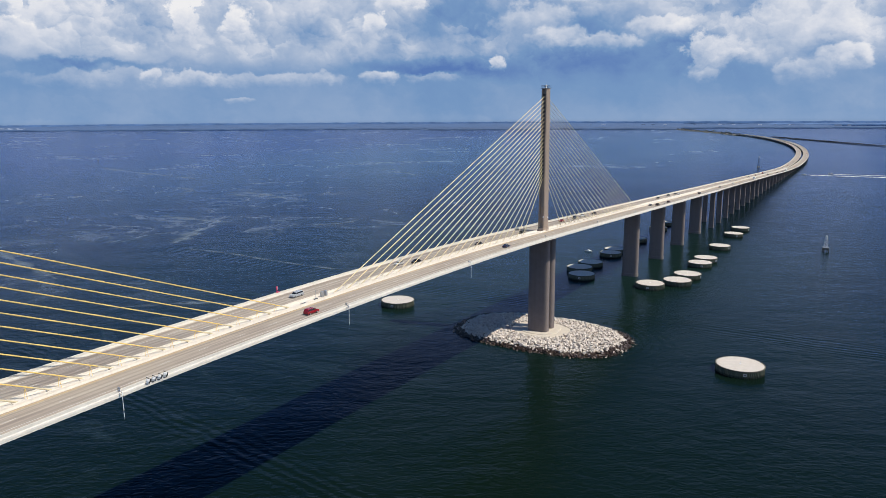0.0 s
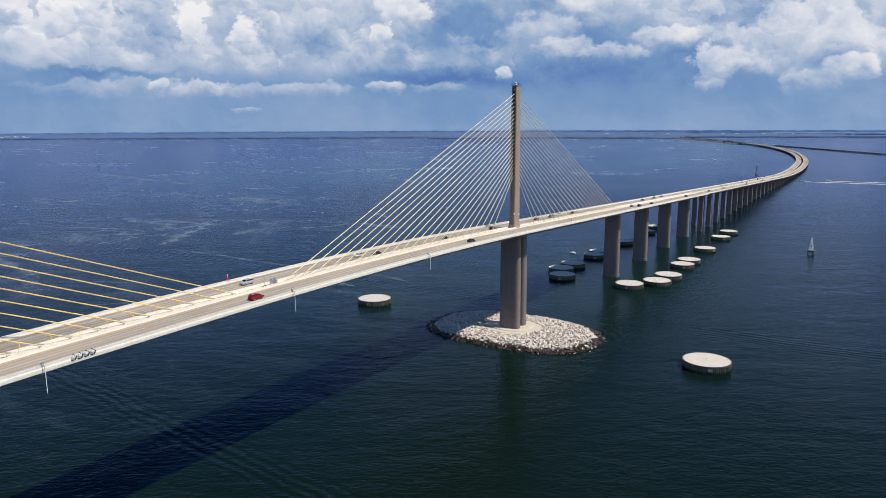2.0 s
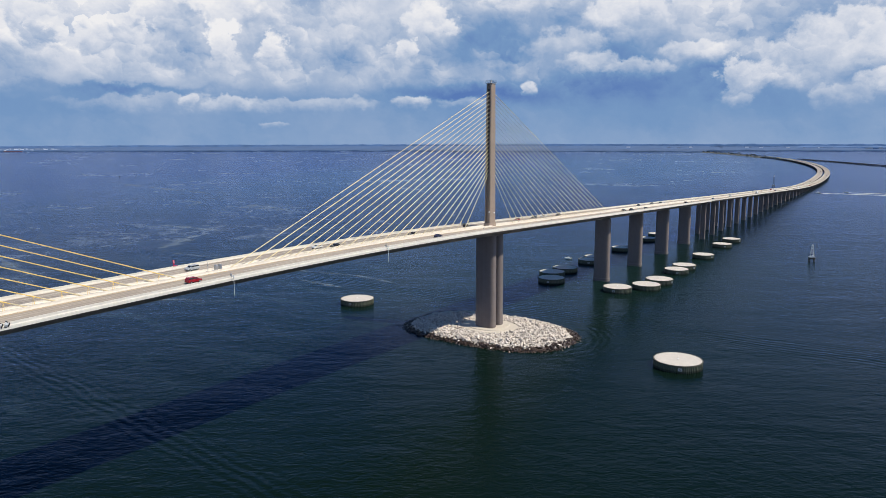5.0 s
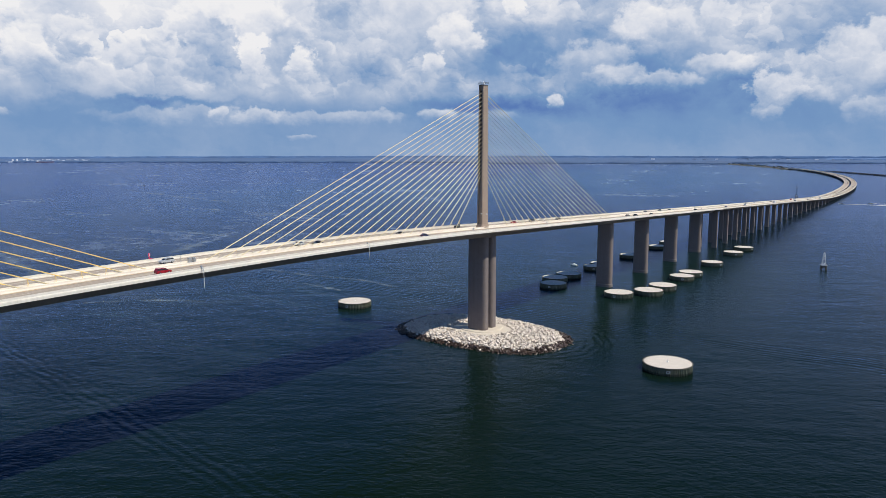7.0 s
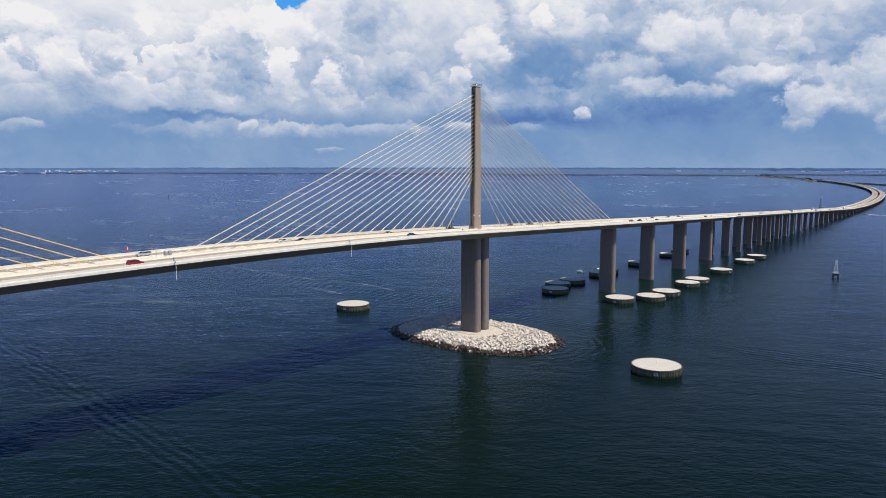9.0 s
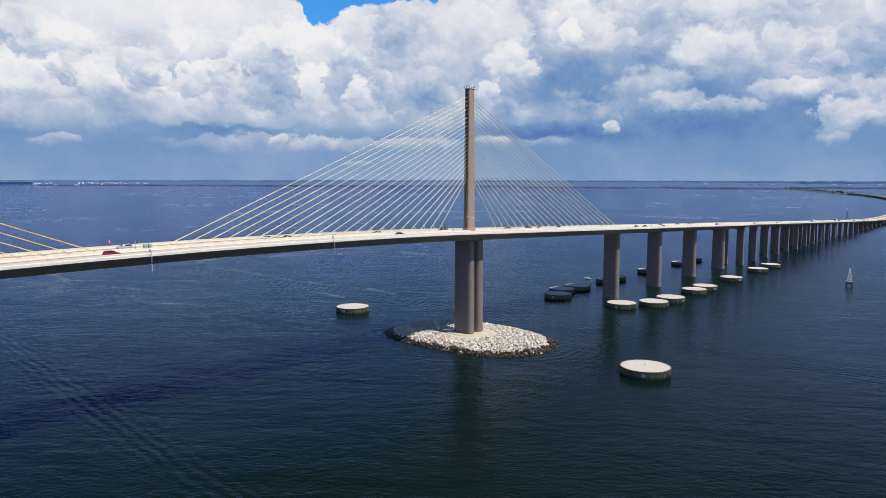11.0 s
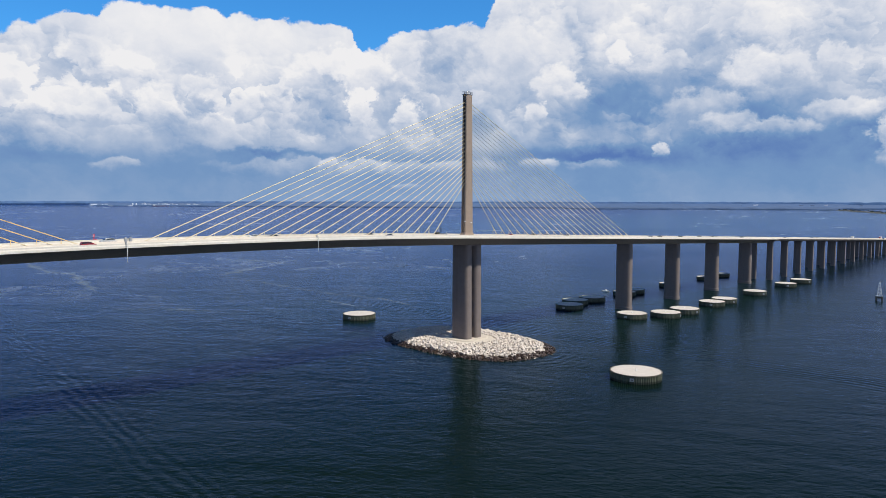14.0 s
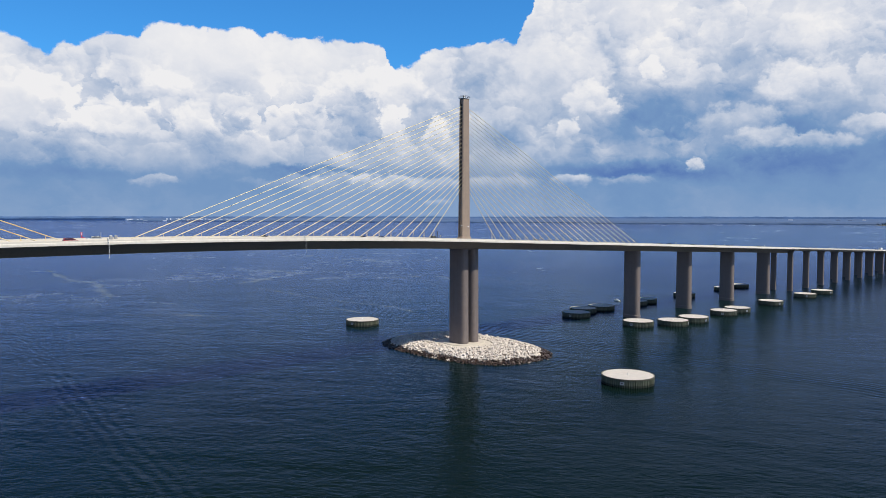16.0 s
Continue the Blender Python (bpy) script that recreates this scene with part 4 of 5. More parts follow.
def build_island(y0):
    rng = random.Random(5)
    isle = thing("rock_island", "oval island of pale limestone boulders round the mast columns", "rock island", "rock islands", "", pose(0, y0, 0))

    def rim(a):
        return 1.0 + 0.05 * noise.noise((math.cos(a) * 2, math.sin(a) * 2, 3.0))

    def height(f):
        return 2.7 if f < 0.72 else 2.7 - 3.3 * ((f - 0.72) / 0.28) ** 1.4

    core = loft([(-4, oval(51, 33, 64, 2.7)), (-0.6, oval(48.0, 30.4, 64, 2.7)), (1.2, oval(42.5, 27, 64, 2.7)), (2.1, oval(35, 22, 64, 2.7))])
    # core's dark colour stands in for shade in the gaps between boulders
    part("core", core, MAT["rock_wet_and_gap"], isle, "rubble core darkened for the shade between the boulders")
    shapes = [rock_mesh(100 + i, MAT["rock"]) for i in range(8)]
    wets = [rock_mesh(200 + i, MAT["rock_wet_and_gap"]) for i in range(5)]
    near, rest = [], []
    tries = 0
    cell = {}
    while len(near) + len(rest) < 5200 and tries < 90000:
        tries += 1
        a = rng.uniform(0, 2 * math.pi)
        f = math.sqrt(rng.uniform(0.055, 1.02))
        f *= rim(a)
        c, s = math.cos(a), math.sin(a)
        x = 49.2 * f * math.copysign(abs(c) ** 0.74, c)
        y = 31.4 * f * math.copysign(abs(s) ** 0.74, s)
        if (x / 16.4) ** 2 + (y / 14.0) ** 2 < 1:
            continue
        size = rng.uniform(0.55, 0.85) if rng.random() < 0.5 else rng.uniform(0.85, 1.35)
        key = (int(x // 1.12), int(y // 1.12))
        if key in cell:
            continue
        cell[key] = 1
        z = height(f) + rng.uniform(-0.35, 0.35)
        wet = z < rng.uniform(1.05, 1.4)
        m = pose(x, y, z, rng.uniform(-40, 40), rng.uniform(-40, 40), rng.uniform(0, 360)) @ Matrix.Diagonal((size * rng.uniform(0.95, 1.45), size, size * rng.uniform(0.75, 1.0), 1))
        (near if (y < -21 and -14 < x < 40 and len(near) < 300) else rest).append((m, wet))
    for m, wet in near:
        ob = part("boulder", rng.choice(wets if wet else shapes), None, isle)
        ob.matrix_basis = m
    for want, mat, nm in ((False, "rock", "rubble"), (True, "rock_wet_and_gap", "wet_rubble")):
        verts, faces = [], []
        for m, wet in rest:
            if wet != want:
                continue
            me = rng.choice(wets if wet else shapes)
            o = len(verts)
            verts += [tuple(m @ v.co) for v in me.vertices]
            faces += [[o + i for i in p.vertices] for p in me.polygons]
        me = bpy.data.meshes.new(nm)
        me.from_pydata(verts, [], faces)
        tagged(part(nm, me, MAT[mat], isle, "pale tumbled boulders" if not want else "dark wet boulders along the waterline"), kind="stuff")
    return isle


build_island(0.0)


# ---------------------------------------------------------------- ship-collision dolphins
def sheet_pile_material():
    m, k, s = material("weedy_sheet_piling")
    v = k.add("ShaderNodeTexCoord").outputs["Object"]
    x, y, z = k.split(v)
    f = k.noise(k.xyz(k.math("MULTIPLY", x, 1.5), k.math("MULTIPLY", y, 1.5), k.math("MULTIPLY", z, 0.25)), 1.0, 6.0, 0.65)
    r = k.add("ShaderNodeObjectInfo").outputs["Random"]
    c = k.mix(k.ramp(f, 0.3, 0.7), (0.05, 0.06, 0.038), (0.14, 0.145, 0.105))
    c = k.mix(k.math("MULTIPLY", r, 0.3), c, (0.10, 0.12, 0.07))
    tide = k.ramp(k.math("MULTIPLY_ADD", f, 0.8, z), 1.7, 0.9)
    c = k.mix(tide, c, (0.018, 0.022, 0.014))
    k.put(s.inputs["Base Color"], c)
    s.inputs["Roughness"].default_value = 0.75
    return m


MAT["sheet"] = sheet_pile_material()


def build_dolphin(x, y, r, panel=0.0):
    ob = thing("bridge_dolphin", "round concrete-topped dolphin ringed with weedy sheet piles", "dolphin", "dolphins guarding the piers", "", pose(x, y, 0))
    n = int(2 * math.pi * r / 0.95)
    ring = []
    for i in range(n):
        for q, dr in ((0.0, 0.0), (0.22, 0.0), (0.38, -0.3), (0.78, -0.3), (0.94, 0.0)):
            t = 2 * math.pi * (i + q) / n
            ring.append(((r + dr) * math.cos(t), (r + dr) * math.sin(t)))
    part("sheet_pile_ring", loft([(-4, ring), (3.05, ring)], close=False), MAT["sheet"], ob, "dark green-stained corrugated sheet piling")
    cap = [(2.6, oval(r - 0.38, r - 0.38, 56)), (3.38, oval(r - 0.38, r - 0.38, 56)), (3.45, oval(r - 0.5, r - 0.5, 56)), (3.5, oval(r * 0.35, r * 0.35, 56))]
    part("concrete_fill", loft(cap), MAT["dolphin_top"], ob, "pale concrete deck of the dolphin")
    rimb = bmesh.new()
    outer, inner = oval(r + 0.12, r + 0.12, 64), oval(r - 0.32, r - 0.32, 64)
    rows = [[rimb.verts.new((px, py, z)) for px, py in ringp] for ringp, z in ((inner, 3.1), (inner, 3.48), (outer, 3.46), (outer, 3.0))]
    for lo, hi in zip(rows, rows[1:]):
        for i in range(64):
            rimb.faces.new((lo[i], lo[(i + 1) % 64], hi[(i + 1) % 64], hi[i]))
    bmesh.ops.recalc_face_normals(rimb, faces=rimb.faces)
    part("rim", rimb, MAT["dolphin_rim"], ob, "dark weathered rim")
    a = radians(panel)
    sign = box(0, 0, 0, 1.7, 0.1, 1.3, 0.03)
    so = part("sign_panel", sign, MAT["steel"], ob, "small grey-white board on the piling")
    so.matrix_basis = pose((r + 0.12) * math.cos(a), (r + 0.12) * math.sin(a), 1.8, 0, 0, panel + 90)
    mark = part("sign_mark", box(0, -0.07, 0, 0.9, 0.04, 0.36), MAT["dark_steel"], so)
    post = bmesh.new()
    add_tube(post, (0, 0, 3.4), (0, 0, 4.8 if r > 10.5 else 4.1), 0.1, n=8)
    add_box(post, 0, 0, 3.56, 0.9, 0.9, 0.2, 0.04)
    part("light_post", post, MAT["white_paint"], ob, "short white lamp post")
    return ob


for x, y, r, panel in ((102.4, -6.0, 10.8, -70), (-102.0, 10.5, 10.4, -75), (22.9, 134.8, 9.6, -85), (36.6, 154.0, 9.6, 10), (38.3, 178.0, 9.6, -10),
                       (37.7, 223.6, 9.0, -70), (37.7, 245.7, 9.0, -20), (37.5, 307.0, 9.0, -25), (36.9, 381.2, 8.8, -60), (36.8, 422.4, 8.8, -20),
                       (-28.2, 139.6, 9.6, -80), (-38.0, 161.5, 9.6, 170), (-37.0, 183.3, 9.6, 170), (-35.5, 228.5, 9.0, -70), (-37.5, 246.5, 9.0, 160),
                       (-36.0, 308.0, 9.0, 160), (-35.8, 383.5, 8.8, 160), (-38.1, 421.7, 8.8, 160)):
    build_dolphin(x, y, r, panel)


# ---------------------------------------------------------------- things on the deck
PAINT = {}


def paint(name, colour):
    if name not in PAINT:
        PAINT[name] = plain("car_paint_" + name, colour, 0.28, 0.15, 0.04, 0.8)
    return PAINT[name]


COLOURS = {"red": (0.27, 0.008, 0.018), "silver": (0.42, 0.44, 0.46), "white": (0.72, 0.72, 0.70), "black": (0.015, 0.016, 0.018),
           "dark blue": (0.02, 0.03, 0.07), "grey": (0.12, 0.125, 0.13)}


def profile_body(profile, half, inset=0.0):
    """A body from its side outline (along, up), drawn across; the top of it may lean in."""
    bm = bmesh.new()
    zs = [z for _, z in profile]
    lo, hi = min(zs), max(zs)
    sides = []
    for s in (-1, 1):
        sides.append([bm.verts.new((s * (half - inset * (z - lo) / max(hi - lo, 0.01)), y, z)) for y, z in profile])
    n = len(profile)
    for i in range(n):
        bm.faces.new((sides[0][i], sides[0][(i + 1) % n], sides[1][(i + 1) % n], sides[1][i]))
    bm.faces.new(sides[0][::-1])
    bm.faces.new(sides[1])
    bmesh.ops.recalc_face_normals(bm, faces=bm.faces)
    bmesh.ops.bevel(bm, geom=bm.edges[:], offset=0.05, segments=2, affect="EDGES", profile=0.5)
    return bm


def wheel_of(ob, x, y, r, w=0.24):
    tyre = part("wheel", loft([(-w / 2, oval(r * 0.93, r * 0.93, 18)), (-w / 2 + 0.04, oval(r, r, 18)), (w / 2 - 0.04, oval(r, r, 18)), (w / 2, oval(r * 0.93, r * 0.93, 18))]), MAT["rubber"], ob)
    tyre.matrix_basis = pose(x, y, r, 0, 90, 0)
    part("rim", loft([(-w / 2 - 0.015, oval(r * 0.6, r * 0.6, 14)), (w / 2 + 0.015, oval(r * 0.6, r * 0.6, 14))]), MAT["steel"], tyre)


def build_car(kind, colour):
    """A vehicle at the origin that heads along +y."""
    col = paint(colour, COLOURS[colour])
    if kind == "truck":
        ob = thing("truck", f"{colour} box truck driving on the bridge deck", "truck", "vehicles on the bridge")
        part("cab", profile_body([(2.4, 0.5), (4.3, 0.5), (4.35, 1.5), (3.9, 2.6), (2.4, 2.65)], 1.1, 0.08), col, ob)
        part("windscreen", profile_body([(4.02, 1.62), (4.32, 1.6), (3.95, 2.45), (3.7, 2.45)], 0.98, 0.05), MAT["glass"], ob)
        part("cargo_box", box(0, -1.2, 2.15, 2.4, 7.0, 2.6, 0.06), MAT["white_paint"], ob)
        part("chassis", box(0, -0.6, 0.72, 0.9, 8.4, 0.28, 0.02), MAT["dark_steel"], ob)
        ys, r, half = (3.2, -2.6, -3.7), 0.5, 1.0
    else:
        if kind == "pickup":
            body = [(-2.7, 0.42), (2.7, 0.42), (2.75, 0.75), (2.6, 1.02), (1.2, 1.12), (-2.65, 1.12), (-2.72, 0.7)]
            cabin = [(1.15, 1.08), (0.55, 1.75), (-0.75, 1.78), (-0.95, 1.08)]
            glass = [(1.0, 1.16), (0.52, 1.66), (-0.72, 1.69), (-0.88, 1.16)]
            name, text, half, r, ys = "pickup_truck", f"{colour} pickup truck driving on the bridge deck", 0.97, 0.39, (1.75, -1.7)
        elif kind == "van":
            body = [(-2.4, 0.38), (2.35, 0.38), (2.42, 0.7), (2.2, 1.0), (1.35, 1.15), (-2.35, 1.2), (-2.45, 0.7)]
            cabin = [(1.4, 1.1), (0.5, 1.74), (-2.0, 1.8), (-2.36, 1.1)]
            glass = [(1.2, 1.2), (0.47, 1.65), (-1.95, 1.69), (-2.28, 1.2)]
            name, text, half, r, ys = "van", f"{colour} passenger van driving on the bridge deck", 0.97, 0.35, (1.45, -1.5)
        else:
            body = [(-2.25, 0.32), (2.25, 0.32), (2.32, 0.6), (2.1, 0.82), (0.95, 0.98), (-1.7, 1.0), (-2.25, 0.92), (-2.33, 0.6)]
            cabin = [(1.0, 0.94), (0.15, 1.46), (-1.05, 1.48), (-1.85, 0.96)]
            glass = [(0.85, 1.0), (0.13, 1.39), (-1.02, 1.41), (-1.7, 1.0)]
            name, text, half, r, ys = "car", f"{colour} car driving on the bridge deck", 0.91, 0.33, (1.4, -1.35)
        ob = thing(name, text, "car", "vehicles on the bridge")
        part("body", profile_body(body, half, 0.06), col, ob)
        part("cabin", profile_body(cabin, half - 0.06, 0.16), col, ob)
        part("window", profile_body(glass, half - 0.045, 0.13), MAT["glass"], ob, "dark tinted window band")
        part("windscreen", profile_body([(cabin[0][0] + 0.02, cabin[0][1] + 0.08), (cabin[1][0] + 0.05, cabin[1][1] - 0.06), (cabin[1][0] - 0.2, cabin[1][1] - 0.06), (cabin[0][0] - 0.3, cabin[0][1] + 0.06)], half - 0.16, 0.1), MAT["glass"], ob)
        front, back = max(y for y, _ in body), min(y for y, _ in body)
        for s in (-1, 1):
            part("headlight", box(s * (half - 0.24), front - 0.08, 0.68, 0.32, 0.16, 0.14, 0.03), MAT["head"], ob)
            part("tail_light", box(s * (half - 0.2), back + 0.06, 0.74, 0.26, 0.12, 0.18, 0.03), MAT["tail"], ob)
    for y in ys:
        for s in (-1, 1):
            wheel_of(ob, s * (half - 0.08), y, r)
    return ob


def build_traffic():
    rng = random.Random(21)
    proto = {}
    where = [("van", "silver", -8.0, -180.5), ("van", "red", 9.3, -193), ("car", "black", -5.0, -115), ("car", "white", -8.4, -122), ("car", "dark blue", 8.7, -62),
             ("car", "black", -5.0, -63), ("car", "red", -8.8, 48), ("van", "grey", -8.7, 70), ("pickup", "white", -8.7, 83), ("car", "black", -8.5, 105),
             ("car", "grey", 5.3, 192), ("pickup", "black", 8.8, 199), ("car", "black", 8.9, 233), 
             ("car", "black", -8.7, 268), ("pickup", "grey", -8.8, 305), ("van", "black", 8.8, 352), ("car", "white", -5.2, 330),
             ("car", "black", -8.6, 330)]
    kinds, names = ("car", "car", "pickup", "van", "car", "car", "pickup", "truck"), ("black", "black", "grey", "dark blue", "silver", "white", "red")
    y = 440.0
    while y < 3600:
        y += rng.uniform(22, 85) * (1 if y < 1500 else 1.6)
        s = rng.choice((-1, 1))
        where.append((rng.choice(kinds), rng.choice(names), s * (twin(y) + rng.choice((-1.9, 1.9))), y))
    for kind, colour, x, y in where:
        p = spot(x, y, 0.006)
        q = spot(x, y + 4, 0.006)
        r = (Vector((deck_x(y), y)) - HUB).length
        k = 1.0 if r < FAR0 else (Vector((p.x, p.y)) - HUB).length / r
        way = q - p
        h = math.degrees(math.atan2(-way.x, way.y))
        tilt = math.degrees(math.atan2(way.z, math.hypot(way.x, way.y)))
        m = pose(p.x, p.y, p.z, tilt, 0, h) @ (pose(0, 0, 0, 0, 0, 180) if x < 0 else Matrix()) @ Matrix.Scale(k, 4)
        if (kind, colour) in proto:
            ob = copy_thing(proto[kind, colour], m)
            ob.scale = (k, k, k)
        else:
            ob = proto[kind, colour] = build_car(kind, colour)
            ob.matrix_basis = m


def build_rail_lamp(y, hang):
    ob = thing("navigation_lamp" if hang else "rail_post", "grey steel bracket with a lamp hung below the parapet" if hang else "short grey steel post on the parapet",
               "lamp" if hang else "post", "steel fittings along the parapet", "", spot_pose(14.35, y, 1.05))
    high = 0.7 if hang else 1.5
    part("post", tube((0, 0, 0), (0, 0, high), 0.11, 0.09, n=8), MAT["steel"], ob)
    part("control_box", box(0.1 if hang else 0, 0, high - 0.5, 0.5, 0.45, 0.75, 0.04), MAT["steel"], ob)
    if hang:
        part("arm", tube((0, 0, 0.5), (1.15, 0, -0.6), 0.08, n=6), MAT["steel"], ob)
        part("brace", tube((0.35, 0, -1.1), (1.15, 0, -0.6), 0.06, n=6), MAT["steel"], ob)
        part("hanging_pipe", tube((1.15, 0, 0.3), (1.15, 0, -5.9), 0.075, n=8), MAT["white_paint"], ob)
        part("lamp_head", tube((1.15, 0, -5.9), (1.15, 0, -6.3), 0.13, 0.09, n=8), MAT["steel"], ob)


def spot_pose(x, y, dz):
    p = spot(x, y, dz)
    return pose(p.x, p.y, p.z)


def build_cabinets():
    for dy in (0.0, 1.6):
        ob = thing("control_cabinet", "tall stainless steel control cabinet on the median", "cabinet", "cabinets on the median", "", spot_pose(0.1, -177.4 + dy, 0.28))
        part("body", box(0, 0, 0.92, 0.9, 1.0, 1.65, 0.05), MAT["steel"], ob)
        part("door", box(0.47, 0, 0.95, 0.05, 0.82, 1.4, 0.02), MAT["steel"], ob)
        part("plinth", box(0, 0, 0.06, 1.35, 1.5, 0.12), MAT["cap"], ob)
        part("vent_hood", box(0, 0, 1.81, 0.7, 0.8, 0.14, 0.03), MAT["steel"], ob)
    ob = thing("signal_post", "thin steel post beside the cabinets", "post", "", "", spot_pose(0.4, -180.8, 0.28))
    part("pole", tube((0, 0, 0), (0, 0, 3.2), 0.1, 0.07, n=8), MAT["steel"], ob)
    part("base", box(0, 0, 0.15, 0.7, 1.4, 0.3, 0.04), MAT["dark_steel"], ob)
    ob = thing("hatch_cover", "dark steel hatch in the median", "hatch", "", "", spot_pose(0.3, -186.5, 0.285))
    part("plate", box(0, 0, 0.03, 0.9, 2.4, 0.06, 0.01), MAT["dark_steel"], ob)
    part("frame", box(0, 0, 0.012, 1.1, 2.6, 0.024), MAT["steel"], ob)


def build_marker():
    ob = thing("red_marker", "red and white channel marker post on the parapet", "marker post", "", "", spot_pose(-14.3, -182.7, 1.05))
    part("post", tube((0, 0, 0), (0, 0, 0.9), 0.14, n=8), MAT["red_paint"], ob)
    part("panel", box(0, 0, 1.45, 0.22, 0.6, 1.2, 0.03), MAT["red_paint"], ob)
    part("white_band", box(0.12, 0, 1.45, 0.04, 0.16, 1.0), MAT["white_paint"], ob)
    part("base", box(0, 0.3, 0.1, 0.5, 1.2, 0.22, 0.03), MAT["red_paint"], ob)


def build_floodlights():
    for dy in (0.0, 1.5, 3.0, 4.5):
        ob = thing("floodlight", "grey-white floodlight hung on the outer face of the parapet", "floodlight", "floodlights on the parapet", "", spot_pose(14.75, -252.6 + dy, 0.75) @ pose(0, 0, 0, -18, 14, 0))
        part("housing", loft([(-0.55, oval(0.24, 0.34, 16)), (0.0, oval(0.36, 0.46, 16)), (0.45, oval(0.28, 0.4, 16))]), MAT["white_paint"], ob)
        part("back_plate", box(0, 0.52, -0.02, 0.62, 0.18, 1.0, 0.03), MAT["dark_steel"], ob, "dark ballast plate")
        part("bracket", box(-0.32, 0, 0.52, 0.75, 0.2, 0.16, 0.02), MAT["dark_steel"], ob)
        part("lens", loft([(-0.7, oval(0.3, 0.41, 16)), (-0.61, oval(0.33, 0.44, 16))]), MAT["glass"], ob)


def build_work_trailer():
    ob = thing("work_trailer", "dark equipment trailer with an upright post by the median", "trailer", "", "", spot_pose(-3.9, -17.5, 0.006))
    part("bed", box(0, 0, 0.75, 2.0, 5.8, 0.3, 0.03), MAT["dark_steel"], ob)
    part("equipment", box(0.1, -1.0, 1.45, 1.5, 2.6, 1.1, 0.12), MAT["dark_steel"], ob)
    part("mast", tube((0, 1.8, 0.9), (0, 1.8, 4.3), 0.16, n=8), MAT["dark_steel"], ob)
    part("board", box(0, 1.8, 3.6, 0.2, 0.6, 1.6, 0.03), MAT["dark_steel"], ob)
    part("hitch", tube((0, 2.9, 0.6), (0, 4.3, 0.5), 0.09, n=6), MAT["dark_steel"], ob)
    for s in (-1, 1):
        wheel_of(ob, s * 0.95, -0.4, 0.4)


# ---------------------------------------------------------------- beacons, boats
def build_beacon(x, y, tall):
    ob = thing("channel_beacon", "lattice light beacon on a piled platform in open water", "beacon", "channel beacons", "", pose(x, y, 0, 0, 0, 20))
    for sx in (-1, 1):
        for sy in (-1, 1):
            part("pile", tube((sx * 2.0, sy * 2.0, -4), (sx * 1.9, sy * 1.9, 3.5), 0.34, n=10), MAT["timber"], ob, "dark timber pile")
    part("platform", box(0, 0, 3.6, 4.8, 4.8, 0.45, 0.05), MAT["steel" if tall < 20 else "timber"], ob, "grey platform deck" if tall < 20 else "dark platform deck")
    part("cross_brace", tube((-2, -2, 0.8), (2, -2, 3.2), 0.16, n=6), MAT["timber"], ob)
    part("cross_brace", tube((2, -2, 0.8), (2, 2, 3.2), 0.16, n=6), MAT["timber"], ob)
    for a, b in (((-2, -2), (2, -2)), ((2, -2), (2, 2)), ((2, 2), (-2, 2)), ((-2, 2), (-2, -2))):
        part("waler", tube((*a, 2.2), (*b, 2.2), 0.3, n=6), MAT["timber"], ob)
    part("equipment_box", box(0.4, -0.6, 4.5, 1.2, 1.0, 1.4, 0.05), MAT["white_paint"], ob)
    legs = lambda z: 1.35 - 0.85 * (z - 3.8) / (tall - 3.8)
    for sx in (-1, 1):
        for sy in (-1, 1):
            part("tower_leg", tube((sx * legs(3.8), sy * legs(3.8), 3.8), (sx * legs(tall), sy * legs(tall), tall), 0.12, n=6), MAT["white_paint" if tall < 20 else "dark_steel"], ob)
    n = 4
    for i in range(n):
        z0, z1 = 3.8 + (tall - 3.8) * i / n, 3.8 + (tall - 3.8) * (i + 1) / n
        a, b = legs(z0), legs(z1)
        brace = bmesh.new()
        for (x0, y0), (x1, y1) in (((-1, -1), (1, -1)), ((1, -1), (1, 1)), ((1, 1), (-1, 1)), ((-1, 1), (-1, -1))):
            add_tube(brace, (x0 * a, y0 * a, z0), (x1 * b, y1 * b, z1), 0.055, n=5)
            add_tube(brace, (x0 * b, y0 * b, z1), (x1 * b, y1 * b, z1), 0.055, n=5)
        part("lattice_bay", brace, MAT["white_paint" if tall < 20 else "dark_steel"], ob)
    part("lamp_deck", box(0, 0, tall + 0.1, 1.5, 1.5, 0.2, 0.03), MAT["white_paint"], ob)
    part("lamp", loft([(tall + 0.2, oval(0.35, 0.35, 12)), (tall + 1.0, oval(0.35, 0.35, 12)), (tall + 1.3, oval(0.1, 0.1, 12))]), MAT["white_paint"], ob)
    part("day_board", box(0, -0.8, tall - 1.8, 1.0, 0.1, 1.0, 0.02), MAT["white_paint"], ob)


def build_daymark(x, y):
    ob = thing("channel_marker", "small dark piled channel marker in open water", "marker", "", "", pose(x, y, 0))
    part("pile", tube((0, 0, -3), (0.1, 0, 7.4), 0.55, 0.45, n=10), MAT["timber"], ob)
    for turn in (20, 110):
        board = part("day_board", box(0, -0.62, 6.6, 2.4, 0.12, 2.4, 0.03), MAT["dark_steel"], ob, "dark day board")
        board.matrix_basis = pose(0, 0, 0, 0, 0, turn)
    part("lamp", loft([(7.4, oval(0.4, 0.4, 10)), (8.3, oval(0.35, 0.35, 10))]), MAT["white_paint"], ob)


